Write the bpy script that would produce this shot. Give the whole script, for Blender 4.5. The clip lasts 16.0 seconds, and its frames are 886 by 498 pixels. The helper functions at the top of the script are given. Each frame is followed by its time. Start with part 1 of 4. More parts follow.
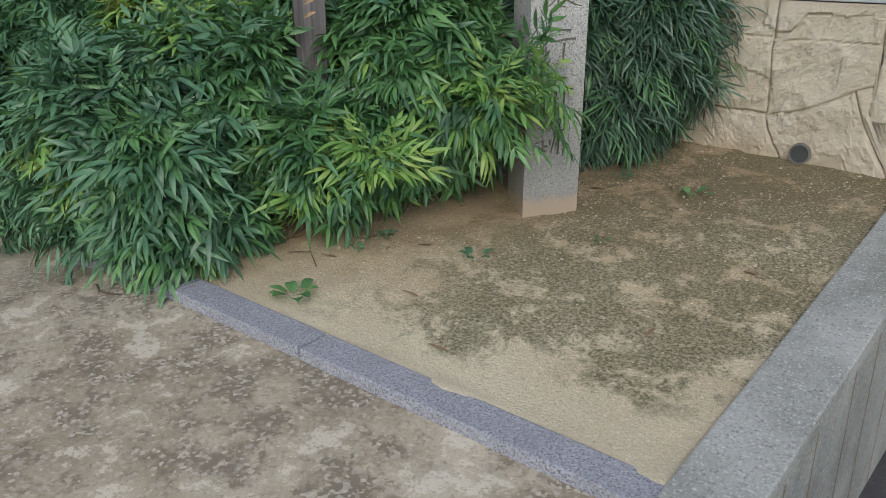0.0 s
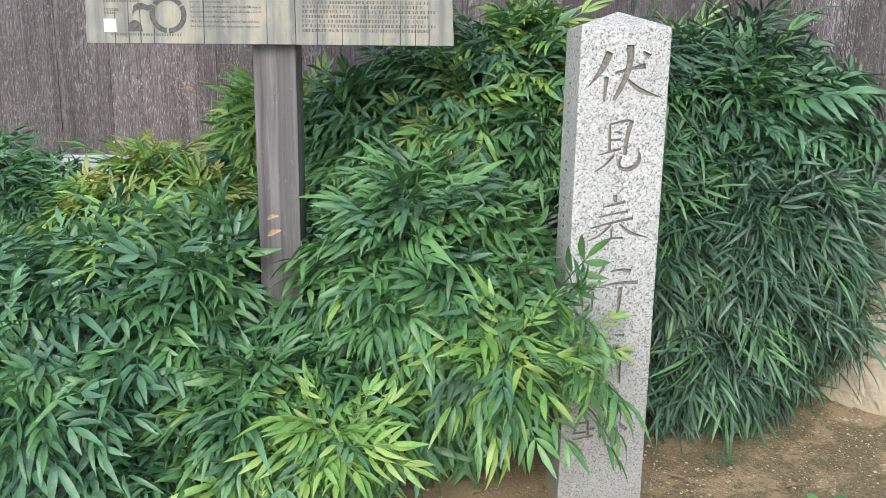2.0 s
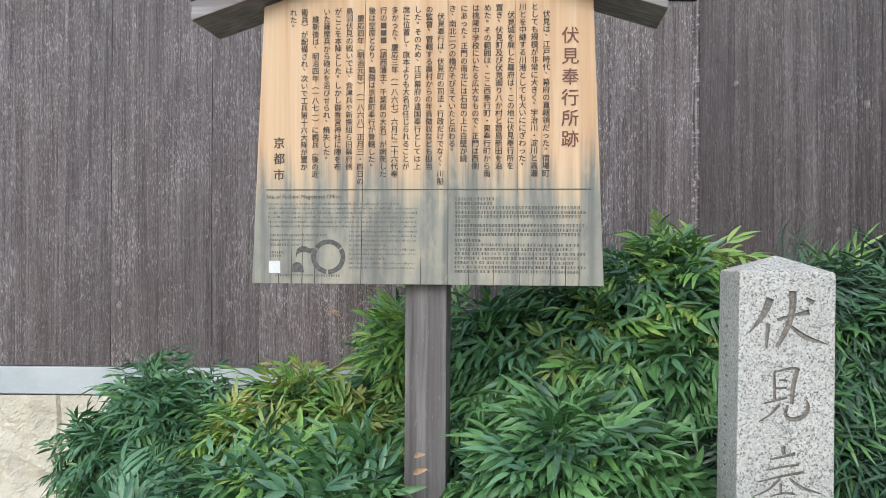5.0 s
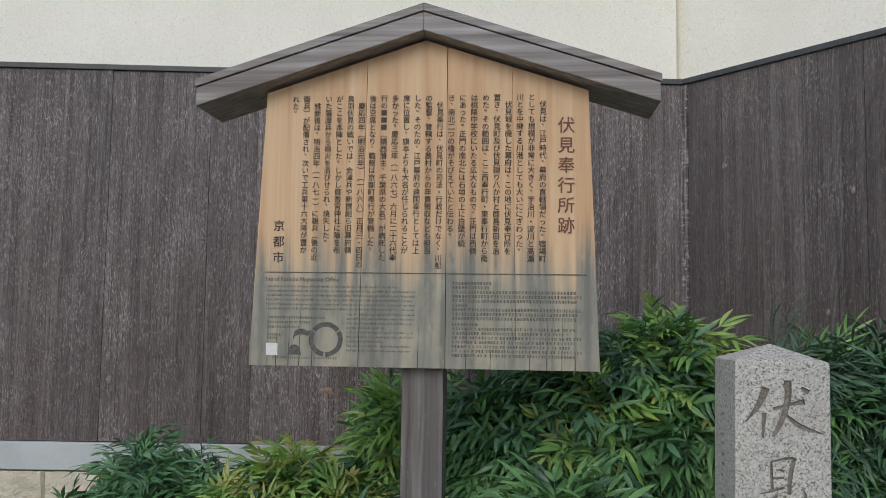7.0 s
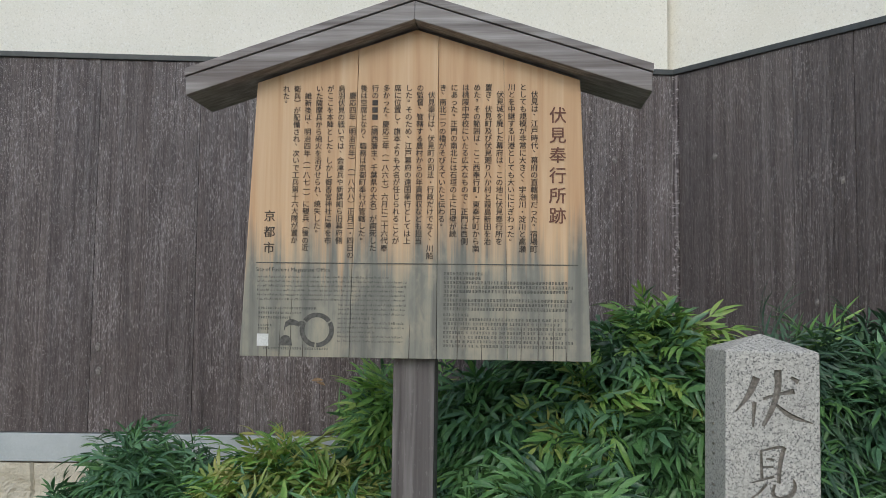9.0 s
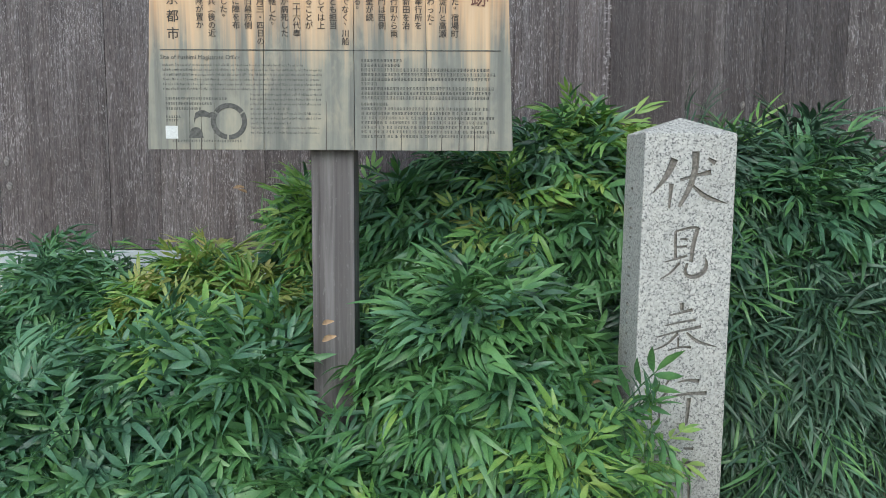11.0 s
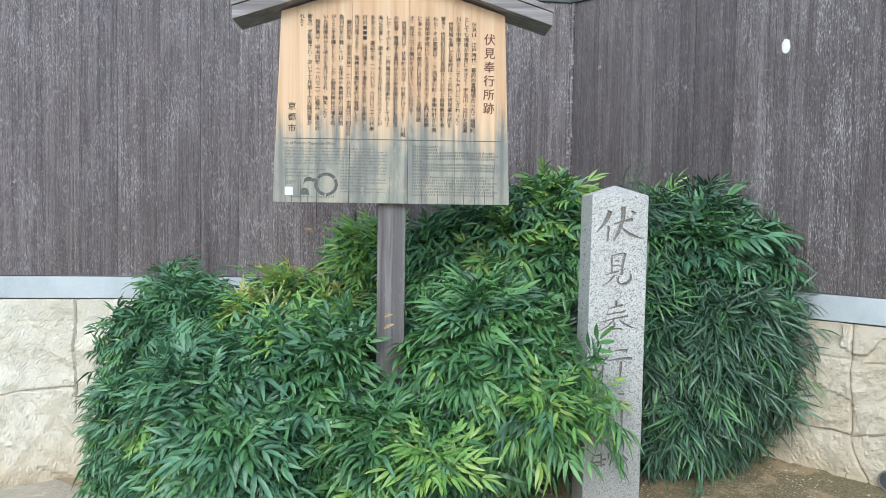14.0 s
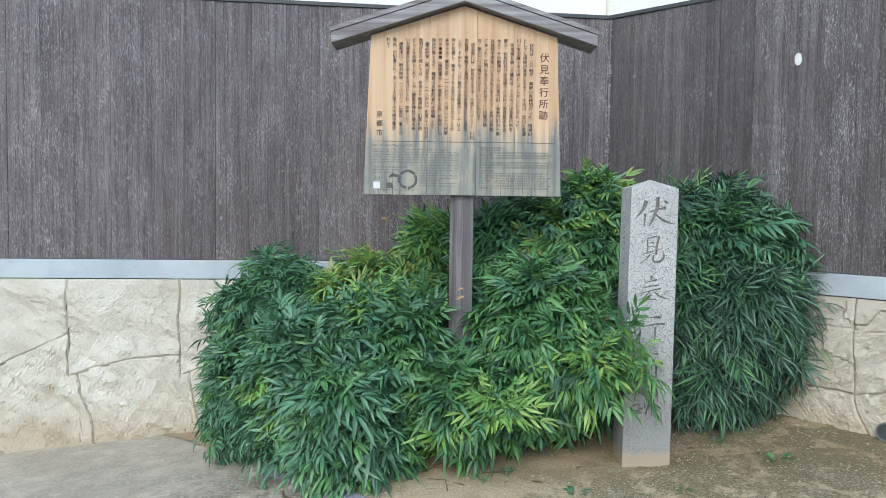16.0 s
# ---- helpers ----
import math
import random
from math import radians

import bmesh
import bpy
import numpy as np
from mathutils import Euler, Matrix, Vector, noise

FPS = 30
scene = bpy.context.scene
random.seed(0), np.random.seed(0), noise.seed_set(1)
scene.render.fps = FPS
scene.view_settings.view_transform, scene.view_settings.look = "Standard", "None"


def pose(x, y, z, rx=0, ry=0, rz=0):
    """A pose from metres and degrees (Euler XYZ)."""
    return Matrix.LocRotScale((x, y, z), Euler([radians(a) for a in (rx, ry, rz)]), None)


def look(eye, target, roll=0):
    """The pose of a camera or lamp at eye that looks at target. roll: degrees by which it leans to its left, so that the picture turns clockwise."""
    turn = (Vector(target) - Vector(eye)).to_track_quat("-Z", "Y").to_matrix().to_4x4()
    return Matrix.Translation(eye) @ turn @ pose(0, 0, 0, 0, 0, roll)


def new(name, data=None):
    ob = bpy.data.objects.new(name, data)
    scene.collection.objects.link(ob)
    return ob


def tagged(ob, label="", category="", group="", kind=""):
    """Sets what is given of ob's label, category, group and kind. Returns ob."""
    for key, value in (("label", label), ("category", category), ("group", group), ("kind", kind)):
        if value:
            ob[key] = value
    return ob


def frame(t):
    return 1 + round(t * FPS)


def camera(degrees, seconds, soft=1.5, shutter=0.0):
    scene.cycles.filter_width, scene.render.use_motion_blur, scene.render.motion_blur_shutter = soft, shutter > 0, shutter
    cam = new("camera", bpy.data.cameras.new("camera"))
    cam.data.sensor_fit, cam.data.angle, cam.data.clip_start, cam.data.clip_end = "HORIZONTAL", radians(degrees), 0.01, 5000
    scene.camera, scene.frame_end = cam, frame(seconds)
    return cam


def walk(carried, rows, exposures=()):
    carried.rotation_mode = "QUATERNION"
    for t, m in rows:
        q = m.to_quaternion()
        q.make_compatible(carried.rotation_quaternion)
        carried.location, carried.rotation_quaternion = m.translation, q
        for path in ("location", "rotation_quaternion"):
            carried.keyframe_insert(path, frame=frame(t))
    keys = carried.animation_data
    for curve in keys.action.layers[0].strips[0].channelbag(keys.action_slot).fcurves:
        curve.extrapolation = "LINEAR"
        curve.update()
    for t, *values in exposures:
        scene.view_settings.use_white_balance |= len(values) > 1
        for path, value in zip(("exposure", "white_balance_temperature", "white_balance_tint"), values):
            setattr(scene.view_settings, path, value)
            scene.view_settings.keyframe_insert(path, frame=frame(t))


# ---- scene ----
cam = camera(55.44, 16.0, soft=0.6)
PATH = [
    (0, (0.0357, 0.1806, 1.1114), (-1.0315, 1.7144, 0.3982), -0.09),
    (0.5, (-0.0179, 0.5945, 1.1680), (-1.1754, 2.0972, 0.5338), 0.61),
    (1, (-0.1649, 0.8996, 1.1894), (-1.4403, 2.3406, 0.6446), 0.35),
    (1.5, (-0.2502, 1.0955, 1.1698), (-1.5901, 2.5227, 0.7603), 0.99),
    (2, (-0.2231, 1.2366, 1.2527), (-1.6236, 2.6024, 0.8366), 0.48),
    (2.5, (-0.2361, 1.2537, 1.2407), (-1.6777, 2.5826, 0.8459), 0.19),
    (3, (-0.2470, 1.2494, 1.2381), (-1.7096, 2.5615, 0.8648), -0.05),
    (3.5, (-0.2399, 1.2373, 1.2540), (-1.7388, 2.5221, 0.9341), -0.21),
    (4, (-0.2525, 1.1990, 1.3195), (-1.7926, 2.4542, 1.0907), -0.09),
    (4.5, (-0.2771, 1.1777, 1.3747), (-1.8570, 2.3994, 1.2679), 0.06),
    (5, (-0.3126, 1.1738, 1.4056), (-1.9137, 2.3723, 1.4083), 0.30),
    (5.2, (-0.3240, 1.1815, 1.4114), (-1.9280, 2.3755, 1.4490), 0.43),
    (7.3, (-0.3124, 1.1307, 1.4635), (-1.8882, 2.3523, 1.6205), 0.77),
    (7.5, (-0.3125, 1.1311, 1.4636), (-1.8883, 2.3523, 1.6236), 0.78),
    (8, (-0.3150, 1.1268, 1.4648), (-1.8878, 2.3512, 1.6291), 0.76),
    (8.2, (-0.3147, 1.1264, 1.4652), (-1.8875, 2.3508, 1.6300), 0.76),
    (10.3, (-0.3251, 1.1849, 1.3824), (-1.8370, 2.4918, 1.3057), 0.29),
    (10.5, (-0.3226, 1.1976, 1.3584), (-1.8232, 2.5138, 1.2328), 0.24),
    (11, (-0.3234, 1.2111, 1.3133), (-1.7875, 2.5538, 1.0816), 0.29),
    (11.5, (-0.3251, 1.2103, 1.2871), (-1.7684, 2.5636, 0.9945), 0.35),
    (12, (-0.3321, 1.1629, 1.2897), (-1.7754, 2.5085, 0.9639), 0.40),
    (12.5, (-0.1472, 1.0285, 1.2864), (-1.5795, 2.3934, 0.9942), 0.72),
    (13, (-0.0070, 0.7480, 1.2957), (-1.4505, 2.1108, 1.0526), 0.31),
    (13.5, (0.1582, 0.4603, 1.2868), (-1.2807, 1.8387, 1.1146), 0.59),
    (14, (0.4083, 0.2420, 1.3034), (-1.0090, 1.6496, 1.2031), 0.87),
    (14.5, (0.5106, -0.0394, 1.2873), (-0.9138, 1.3614, 1.1939), 0.68),
    (15, (0.6398, -0.1946, 1.2781), (-0.7844, 1.2072, 1.1965), 1.08),
    (15.5, (0.7604, -0.2698, 1.2559), (-0.6763, 1.1184, 1.1624), 0.95),
    (16, (0.7614, -0.3551, 1.2760), (-0.6976, 1.0085, 1.1666), 0.77),
]
EXPOSURES = [(0, 0.38, 6450, 7), (0.5, 0.56, 6350, 7), (1, 0.92, 6400, 7), (1.5, 1.21, 6400, 7), (3, 1.38, 6400, 7), (3.5, 1.41, 6400, 7), (4, 1.31, 6350, 6), (5, 0.96, 6300, 6), (7.3, 0.11, 6500, 7), (8.2, 0.11, 6500, 6), (10.5, 0.56, 6200, 2), (11, 0.72, 6150, 1), (12, 1, 6100, 1), (12.5, 1.06, 6000, 1), (13.5, 1.13, 5950, 2), (14, 1.13, 5900, 2), (14.5, 0.58, 5900, 2), (15, 0.36, 5850, 2), (15.5, 0.68, 5800, 2), (16, 0.88, 5800, 2)]
walk(cam, [(t, look(eye, target, roll)) for t, eye, target, roll in PATH], EXPOSURES)

# ---- light ----
world = bpy.data.worlds.new("sky")
scene.world = world
world.use_nodes = True
wn = world.node_tree
sky = wn.nodes.new("ShaderNodeTexSky")
sky.sky_type, sky.sun_disc = "NISHITA", False
SUN_EL, SUN_AZ = radians(42), radians(153)
sky.sun_elevation, sky.sun_rotation = SUN_EL, SUN_AZ
sky.dust_density = 1.6
wn.nodes["Background"].inputs["Strength"].default_value = 0.15
wn.links.new(sky.outputs[0], wn.nodes["Background"].inputs["Color"])
sun = new("sun", bpy.data.lights.new("sun", "SUN"))
sun.data.energy, sun.data.angle, sun.data.color = 0.68, radians(30), (1.0, 0.97, 0.93)
sun.matrix_world = look((3 + 20 * math.sin(SUN_AZ) * math.cos(SUN_EL), 20 * math.cos(SUN_AZ) * math.cos(SUN_EL), 20 * math.sin(SUN_EL)), (-2, 2.5, 0.6))


# ---- materials ----
class Nodes:
    """A material's node tree with short ways to add to it."""

    def __init__(self, name, rough=0.8):
        self.m = bpy.data.materials.new(name)
        self.m.use_nodes = True
        self.t = self.m.node_tree
        self.b = self.t.nodes["Principled BSDF"]
        self.b.inputs["Roughness"].default_value = rough

    def add(self, kind, **values):
        n = self.t.nodes.new("ShaderNode" + kind)
        for k, v in values.items():
            if k in n.inputs:
                n.inputs[k].default_value = v
        return n

    def link(self, a, b):
        self.t.links.new(a, b)

    def coord(self, scale=(1, 1, 1), shift_random=False, source="Object"):
        c = self.add("TexCoord")
        mp = self.add("Mapping")
        mp.inputs["Scale"].default_value = scale
        self.link(c.outputs[source], mp.inputs["Vector"])
        if shift_random:
            oi = self.add("ObjectInfo")
            mu = self.add("Math")
            mu.operation = "MULTIPLY"
            mu.inputs[1].default_value = 37.0
            self.link(oi.outputs["Random"], mu.inputs[0])
            self.link(mu.outputs[0], mp.inputs["Location"])
        return mp.outputs[0]

    def world(self, scale=(1, 1, 1)):
        g = self.add("NewGeometry")
        mp = self.add("Mapping")
        mp.inputs["Scale"].default_value = scale
        self.link(g.outputs["Position"], mp.inputs["Vector"])
        return mp.outputs[0]

    def noise(self, vec, scale, detail=4.0, rough=0.55, distortion=0.0):
        n = self.add("TexNoise", Scale=scale, Detail=detail, Roughness=rough, Distortion=distortion)
        self.link(vec, n.inputs["Vector"])
        return n.outputs["Fac"]

    def voronoi(self, vec, scale):
        n = self.add("TexVoronoi", Scale=scale)
        self.link(vec, n.inputs["Vector"])
        return n

    def ramp(self, fac, *stops):
        r = self.add("ValToRGB")
        e = r.color_ramp.elements
        while len(e) < len(stops):
            e.new(0.5)
        for el, (p, c) in zip(e, stops):
            el.position = p
            el.color = (*c, 1) if not isinstance(c, (int, float)) else (c, c, c, 1)
        self.link(fac, r.inputs[0])
        return r.outputs[0]

    def mix(self, fac, a, b, kind="MIX"):
        x = self.t.nodes.new("ShaderNodeMix")
        x.data_type, x.blend_type = "RGBA", kind
        for val, sock in ((fac, x.inputs[0]), (a, x.inputs[6]), (b, x.inputs[7])):
            if isinstance(val, (int, float)):
                sock.default_value = val
            elif isinstance(val, tuple):
                sock.default_value = (*val, 1)
            else:
                self.link(val, sock)
        return x.outputs[2]

    def math(self, op, a, b=0.0):
        x = self.add("Math")
        x.operation = op
        for val, sock in ((a, x.inputs[0]), (b, x.inputs[1])):
            if isinstance(val, (int, float)):
                sock.default_value = val
            else:
                self.link(val, sock)
        return x.outputs[0]

    def bump(self, height, strength=0.3, distance=0.01):
        n = self.add("Bump", Strength=strength, Distance=distance)
        self.link(height, n.inputs["Height"])
        self.link(n.outputs[0], self.b.inputs["Normal"])

    def color(self, c):
        self.link(c, self.b.inputs["Base Color"])
        return self.m


def fence_wood(name, tone, uneven):
    """tone: factor on the base colour. uneven: how much one plank differs from the next."""
    k = Nodes(name, 0.46)
    v = k.coord((1, 1, 1), True)
    # slow wander of the grain
    wn_ = k.add("TexNoise", Scale=1.0, Detail=2.0)
    k.link(k.coord((4, 4, 1.6), True), wn_.inputs["Vector"])
    off = k.t.nodes.new("ShaderNodeVectorMath")
    off.operation = "MULTIPLY_ADD"
    off.inputs[1].default_value = (0.09, 0.0, 0.0)
    k.link(wn_.outputs["Color"], off.inputs[0])
    k.link(v, off.inputs[2])
    g = off.outputs[0]

    def scaled(sc):
        mp = k.add("Mapping")
        mp.inputs["Scale"].default_value = sc
        k.link(g, mp.inputs[0])
        return mp.outputs[0]

    wide = k.noise(scaled((6, 6, 0.8)), 1.0, 4, 0.6, 0.3)
    fine = k.noise(scaled((62, 62, 3.0)), 1.0, 4, 0.7, 0.3)
    hair = k.noise(scaled((170, 170, 16)), 1.0, 3, 0.65)
    dash = k.noise(scaled((46, 46, 80)), 1.0, 4, 0.7, 0.4)
    cloud = k.noise(scaled((1.5, 1.5, 4.0)), 1.0, 5, 0.7)
    zone = k.ramp(k.noise(scaled((4.5, 4.5, 0.5)), 1.0, 3, 0.55), (0.5, 0.0), (0.6, 1.0))
    ring = k.add("TexWave", Scale=17.0, Distortion=2.2, Detail=3.0)
    ring.bands_direction = "X"
    k.link(scaled((1, 1, 0.12)), ring.inputs["Vector"])
    lines = k.ramp(ring.outputs["Fac"], (0.35, 0.0), (0.8, 1.0))
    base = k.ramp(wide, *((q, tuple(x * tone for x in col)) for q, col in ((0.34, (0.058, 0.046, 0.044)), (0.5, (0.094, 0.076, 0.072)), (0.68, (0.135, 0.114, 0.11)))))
    each = k.add("ObjectInfo")
    kept = k.ramp(k.math("FRACT", k.math("MULTIPLY", each.outputs["Random"], 7.3)), (0.25, 1.0 - uneven), (0.75, 1.0))
    # open-grained sapwood, silvered between the rings
    sap = k.mix(lines, (0.07, 0.056, 0.053), (0.3, 0.278, 0.275))
    c = k.mix(k.math("MULTIPLY", k.math("MULTIPLY", zone, kept), k.ramp(fine, (0.36, 0.4), (0.55, 0.9))), base, sap)
    c = k.mix(k.math("MULTIPLY", k.ramp(fine, (0.5, 0.0), (0.62, 0.7)), k.math("MULTIPLY", kept, k.ramp(cloud, (0.38, 0.25), (0.6, 1.0)))), c, (0.26, 0.24, 0.236))
    c = k.mix(k.ramp(fine, (0.36, 0.75), (0.46, 0.0)), c, (0.03, 0.022, 0.022))
    c = k.mix(k.ramp(hair, (0.55, 0.0), (0.66, 0.45)), c, (0.3, 0.28, 0.275))
    # pale flecks where the char has worn through, in drifts
    worn = k.math("ADD", dash, k.math("MULTIPLY", k.math("SUBTRACT", cloud, 0.5), 0.35))
    c = k.mix(k.math("MULTIPLY", kept, k.ramp(worn, (0.57, 0.0), (0.63, 0.8))), c, (0.48, 0.456, 0.446))
    c = k.mix(k.ramp(worn, (0.37, 0.6), (0.43, 0.0)), c, (0.035, 0.026, 0.026))
    spot = k.voronoi(scaled((1, 1, 6.0)), 34)
    c = k.mix(k.math("MULTIPLY", k.ramp(spot.outputs["Color"], (0.56, 0.0), (0.58, 0.85)), k.ramp(k.math("ADD", spot.outputs["Distance"], k.math("MULTIPLY", hair, 0.5)), (0.38, 1.0), (0.5, 0.0))), c, (0.56, 0.54, 0.53))
    oi = k.add("ObjectInfo")
    c = k.mix(0.8, c, k.ramp(oi.outputs["Random"], (0.0, (0.74, 0.7, 0.72)), (0.35, (0.88, 0.82, 0.82)), (0.7, (0.98, 0.93, 0.93)), (1.0, (1.1, 1.07, 1.08))), "MULTIPLY")
    k.bump(k.math("ADD", fine, k.math("ADD", k.math("MULTIPLY", dash, 0.5), k.math("MULTIPLY", lines, 0.3))), 0.8, 0.004)
    return k.color(c)


def post_wood():
    k = Nodes("weathered_post_wood", 0.7)
    v = k.coord((40, 40, 1.3), True)
    n1 = k.noise(v, 1.0, 5, 0.6, 0.4)
    n2 = k.noise(k.coord((9, 9, 0.7), True), 1.0, 3, 0.5)
    c = k.ramp(n1, (0.3, (0.056, 0.046, 0.044)), (0.52, (0.12, 0.105, 0.102)), (0.72, (0.225, 0.205, 0.2)))
    c = k.mix(k.ramp(n2, (0.45, 0.0), (0.7, 0.5)), c, (0.1, 0.092, 0.092))
    fleck = k.noise(k.coord((110, 110, 45), True), 1.0, 3, 0.65)
    c = k.mix(k.ramp(fleck, (0.6, 0.0), (0.68, 0.3)), c, (0.26, 0.245, 0.24))
    k.bump(n1, 0.5, 0.003)
    return k.color(c)


def board_wood():
    """Fresh cedar where the roof keeps it dry, silvered by rain below."""
    k = Nodes("sign_board_cedar", 0.55)
    v = k.coord((1, 1, 1), True)
    st = k.add("Mapping")
    st.inputs["Scale"].default_value = (26, 26, 0.9)
    k.link(v, st.inputs[0])
    fi = k.add("Mapping")
    fi.inputs["Scale"].default_value = (120, 120, 1.6)
    k.link(v, fi.inputs[0])
    n1 = k.noise(st.outputs[0], 1.0, 4, 0.55, 0.5)
    n2 = k.noise(fi.outputs[0], 1.0, 3, 0.6)
    warm = k.ramp(n1, (0.3, (0.46, 0.265, 0.135)), (0.5, (0.55, 0.35, 0.195)), (0.7, (0.61, 0.425, 0.26)))
    warm = k.mix(k.ramp(n2, (0.55, 0.0), (0.75, 0.25)), warm, (0.5, 0.27, 0.12))
    grey = k.ramp(n1, (0.34, (0.15, 0.148, 0.128)), (0.5, (0.225, 0.22, 0.185)), (0.66, (0.31, 0.29, 0.225)))
    blot = k.noise(k.coord((1, 1, 0.45), True), 17.0, 5, 0.65, 0.3)
    grey = k.mix(k.ramp(blot, (0.5, 0.0), (0.68, 0.55)), grey, (0.42, 0.36, 0.26))
    grey = k.mix(k.ramp(blot, (0.34, 0.5), (0.46, 0.0)), grey, (0.14, 0.138, 0.125))
    grey = k.mix(k.ramp(n2, (0.58, 0.0), (0.72, 0.5)), grey, (0.12, 0.115, 0.11))
    sep = k.add("SeparateXYZ")
    k.link(k.world(), sep.inputs[0])
    h = k.math("ADD", sep.outputs["Z"], k.math("MULTIPLY", k.math("SUBTRACT", n1, 0.5), 0.42))
    h = k.math("ADD", h, k.math("MULTIPLY", k.math("SUBTRACT", n2, 0.5), 0.22))
    f = k.ramp(k.math("SUBTRACT", h, 1.2), (0.35, 1.0), (0.5, 0.0))
    k.bump(n2, 0.35, 0.002)
    return k.color(k.mix(f, warm, grey))


def granite(name, tone, dark=0.08, soil=False, grain=1.0):
    k = Nodes(name, 0.75)
    v = k.coord()
    vo = k.voronoi(v, 210 * grain)
    n = k.noise(v, 200 * grain, 3, 0.7)
    big = k.noise(v, 7, 4, 0.6)
    c = k.mix(k.ramp(vo.outputs["Color"], (0.2, 0.0), (0.75, 1.0)), tuple(t * 0.82 for t in tone), tuple(min(1, t * 1.22) for t in tone))
    c = k.mix(k.ramp(n, (0.54, 0.0), (0.6, 0.85)), c, (dark, dark, dark * 1.05))
    c = k.mix(k.ramp(big, (0.4, 0.0), (0.75, 0.35)), c, tuple(t * 0.6 for t in tone))
    if soil:
        sep = k.add("SeparateXYZ")
        k.link(k.world(), sep.inputs[0])
        z = k.math("ADD", sep.outputs["Z"], k.math("MULTIPLY", k.math("SUBTRACT", k.noise(v, 14, 4), 0.5), 0.12))
        c = k.mix(k.ramp(z, (0.1, 0.65), (0.95, 0.0)), c, (0.19, 0.18, 0.165))
        c = k.mix(k.ramp(z, (0.115, 0.85), (0.15, 0.0)), c, (0.38, 0.29, 0.2))
    k.bump(k.math("ADD", n, big), 0.35, 0.002)
    return k.color(c)


def rock_face(name, dirt, foot):
    """dirt: how far earth has stained the cast concrete. foot: where it meets the ground."""
    k = Nodes(name, 0.9)
    v = k.world()
    n1 = k.noise(v, 4.5, 6, 0.65)
    n2 = k.noise(v, 60, 4, 0.65)
    c = k.ramp(n1, (0.3, (0.5, 0.45, 0.35)), (0.5, (0.59, 0.54, 0.44)), (0.72, (0.66, 0.62, 0.53)))
    c = k.mix(k.ramp(n2, (0.55, 0.0), (0.8, 0.15 + 0.3 * dirt)), c, (0.42, 0.34, 0.23))
    sep = k.add("SeparateXYZ")
    k.link(v, sep.inputs[0])
    z = k.math("ADD", sep.outputs["Z"], k.math("MULTIPLY", k.math("SUBTRACT", n1, 0.5), 0.5))
    z = k.math("SUBTRACT", z, foot)
    c = k.mix(k.ramp(z, (0.0, 0.75), (0.22 + 0.5 * dirt, 0.3 * dirt)), c, (0.42, 0.33, 0.22))
    c = k.mix(k.ramp(k.noise(v, 1.7, 5, 0.7), (0.4, 0.7 * dirt), (0.62, 0.1 * dirt)), c, (0.4, 0.32, 0.21))
    k.bump(k.math("ADD", k.math("MULTIPLY", k.noise(v, 11, 5, 0.6), 2.0), n2), 0.75, 0.012)
    return k.color(c)


def concrete(name, a, b, grit=0.5, rough=0.9):
    k = Nodes(name, rough)
    v = k.world()
    n1 = k.noise(v, 2.6, 6, 0.65)
    n2 = k.noise(v, 110, 4, 0.7)
    c = k.ramp(n1, (0.36, a), (0.62, b))
    c = k.mix(k.ramp(n2, (0.57, 0.0), (0.63, grit)), c, tuple(min(1, x * 1.5) for x in b))
    c = k.mix(k.ramp(n2, (0.36, grit), (0.43, 0.0)), c, tuple(x * 0.5 for x in a))
    k.bump(k.math("ADD", n2, n1), 0.4, 0.004)
    return k.color(c)


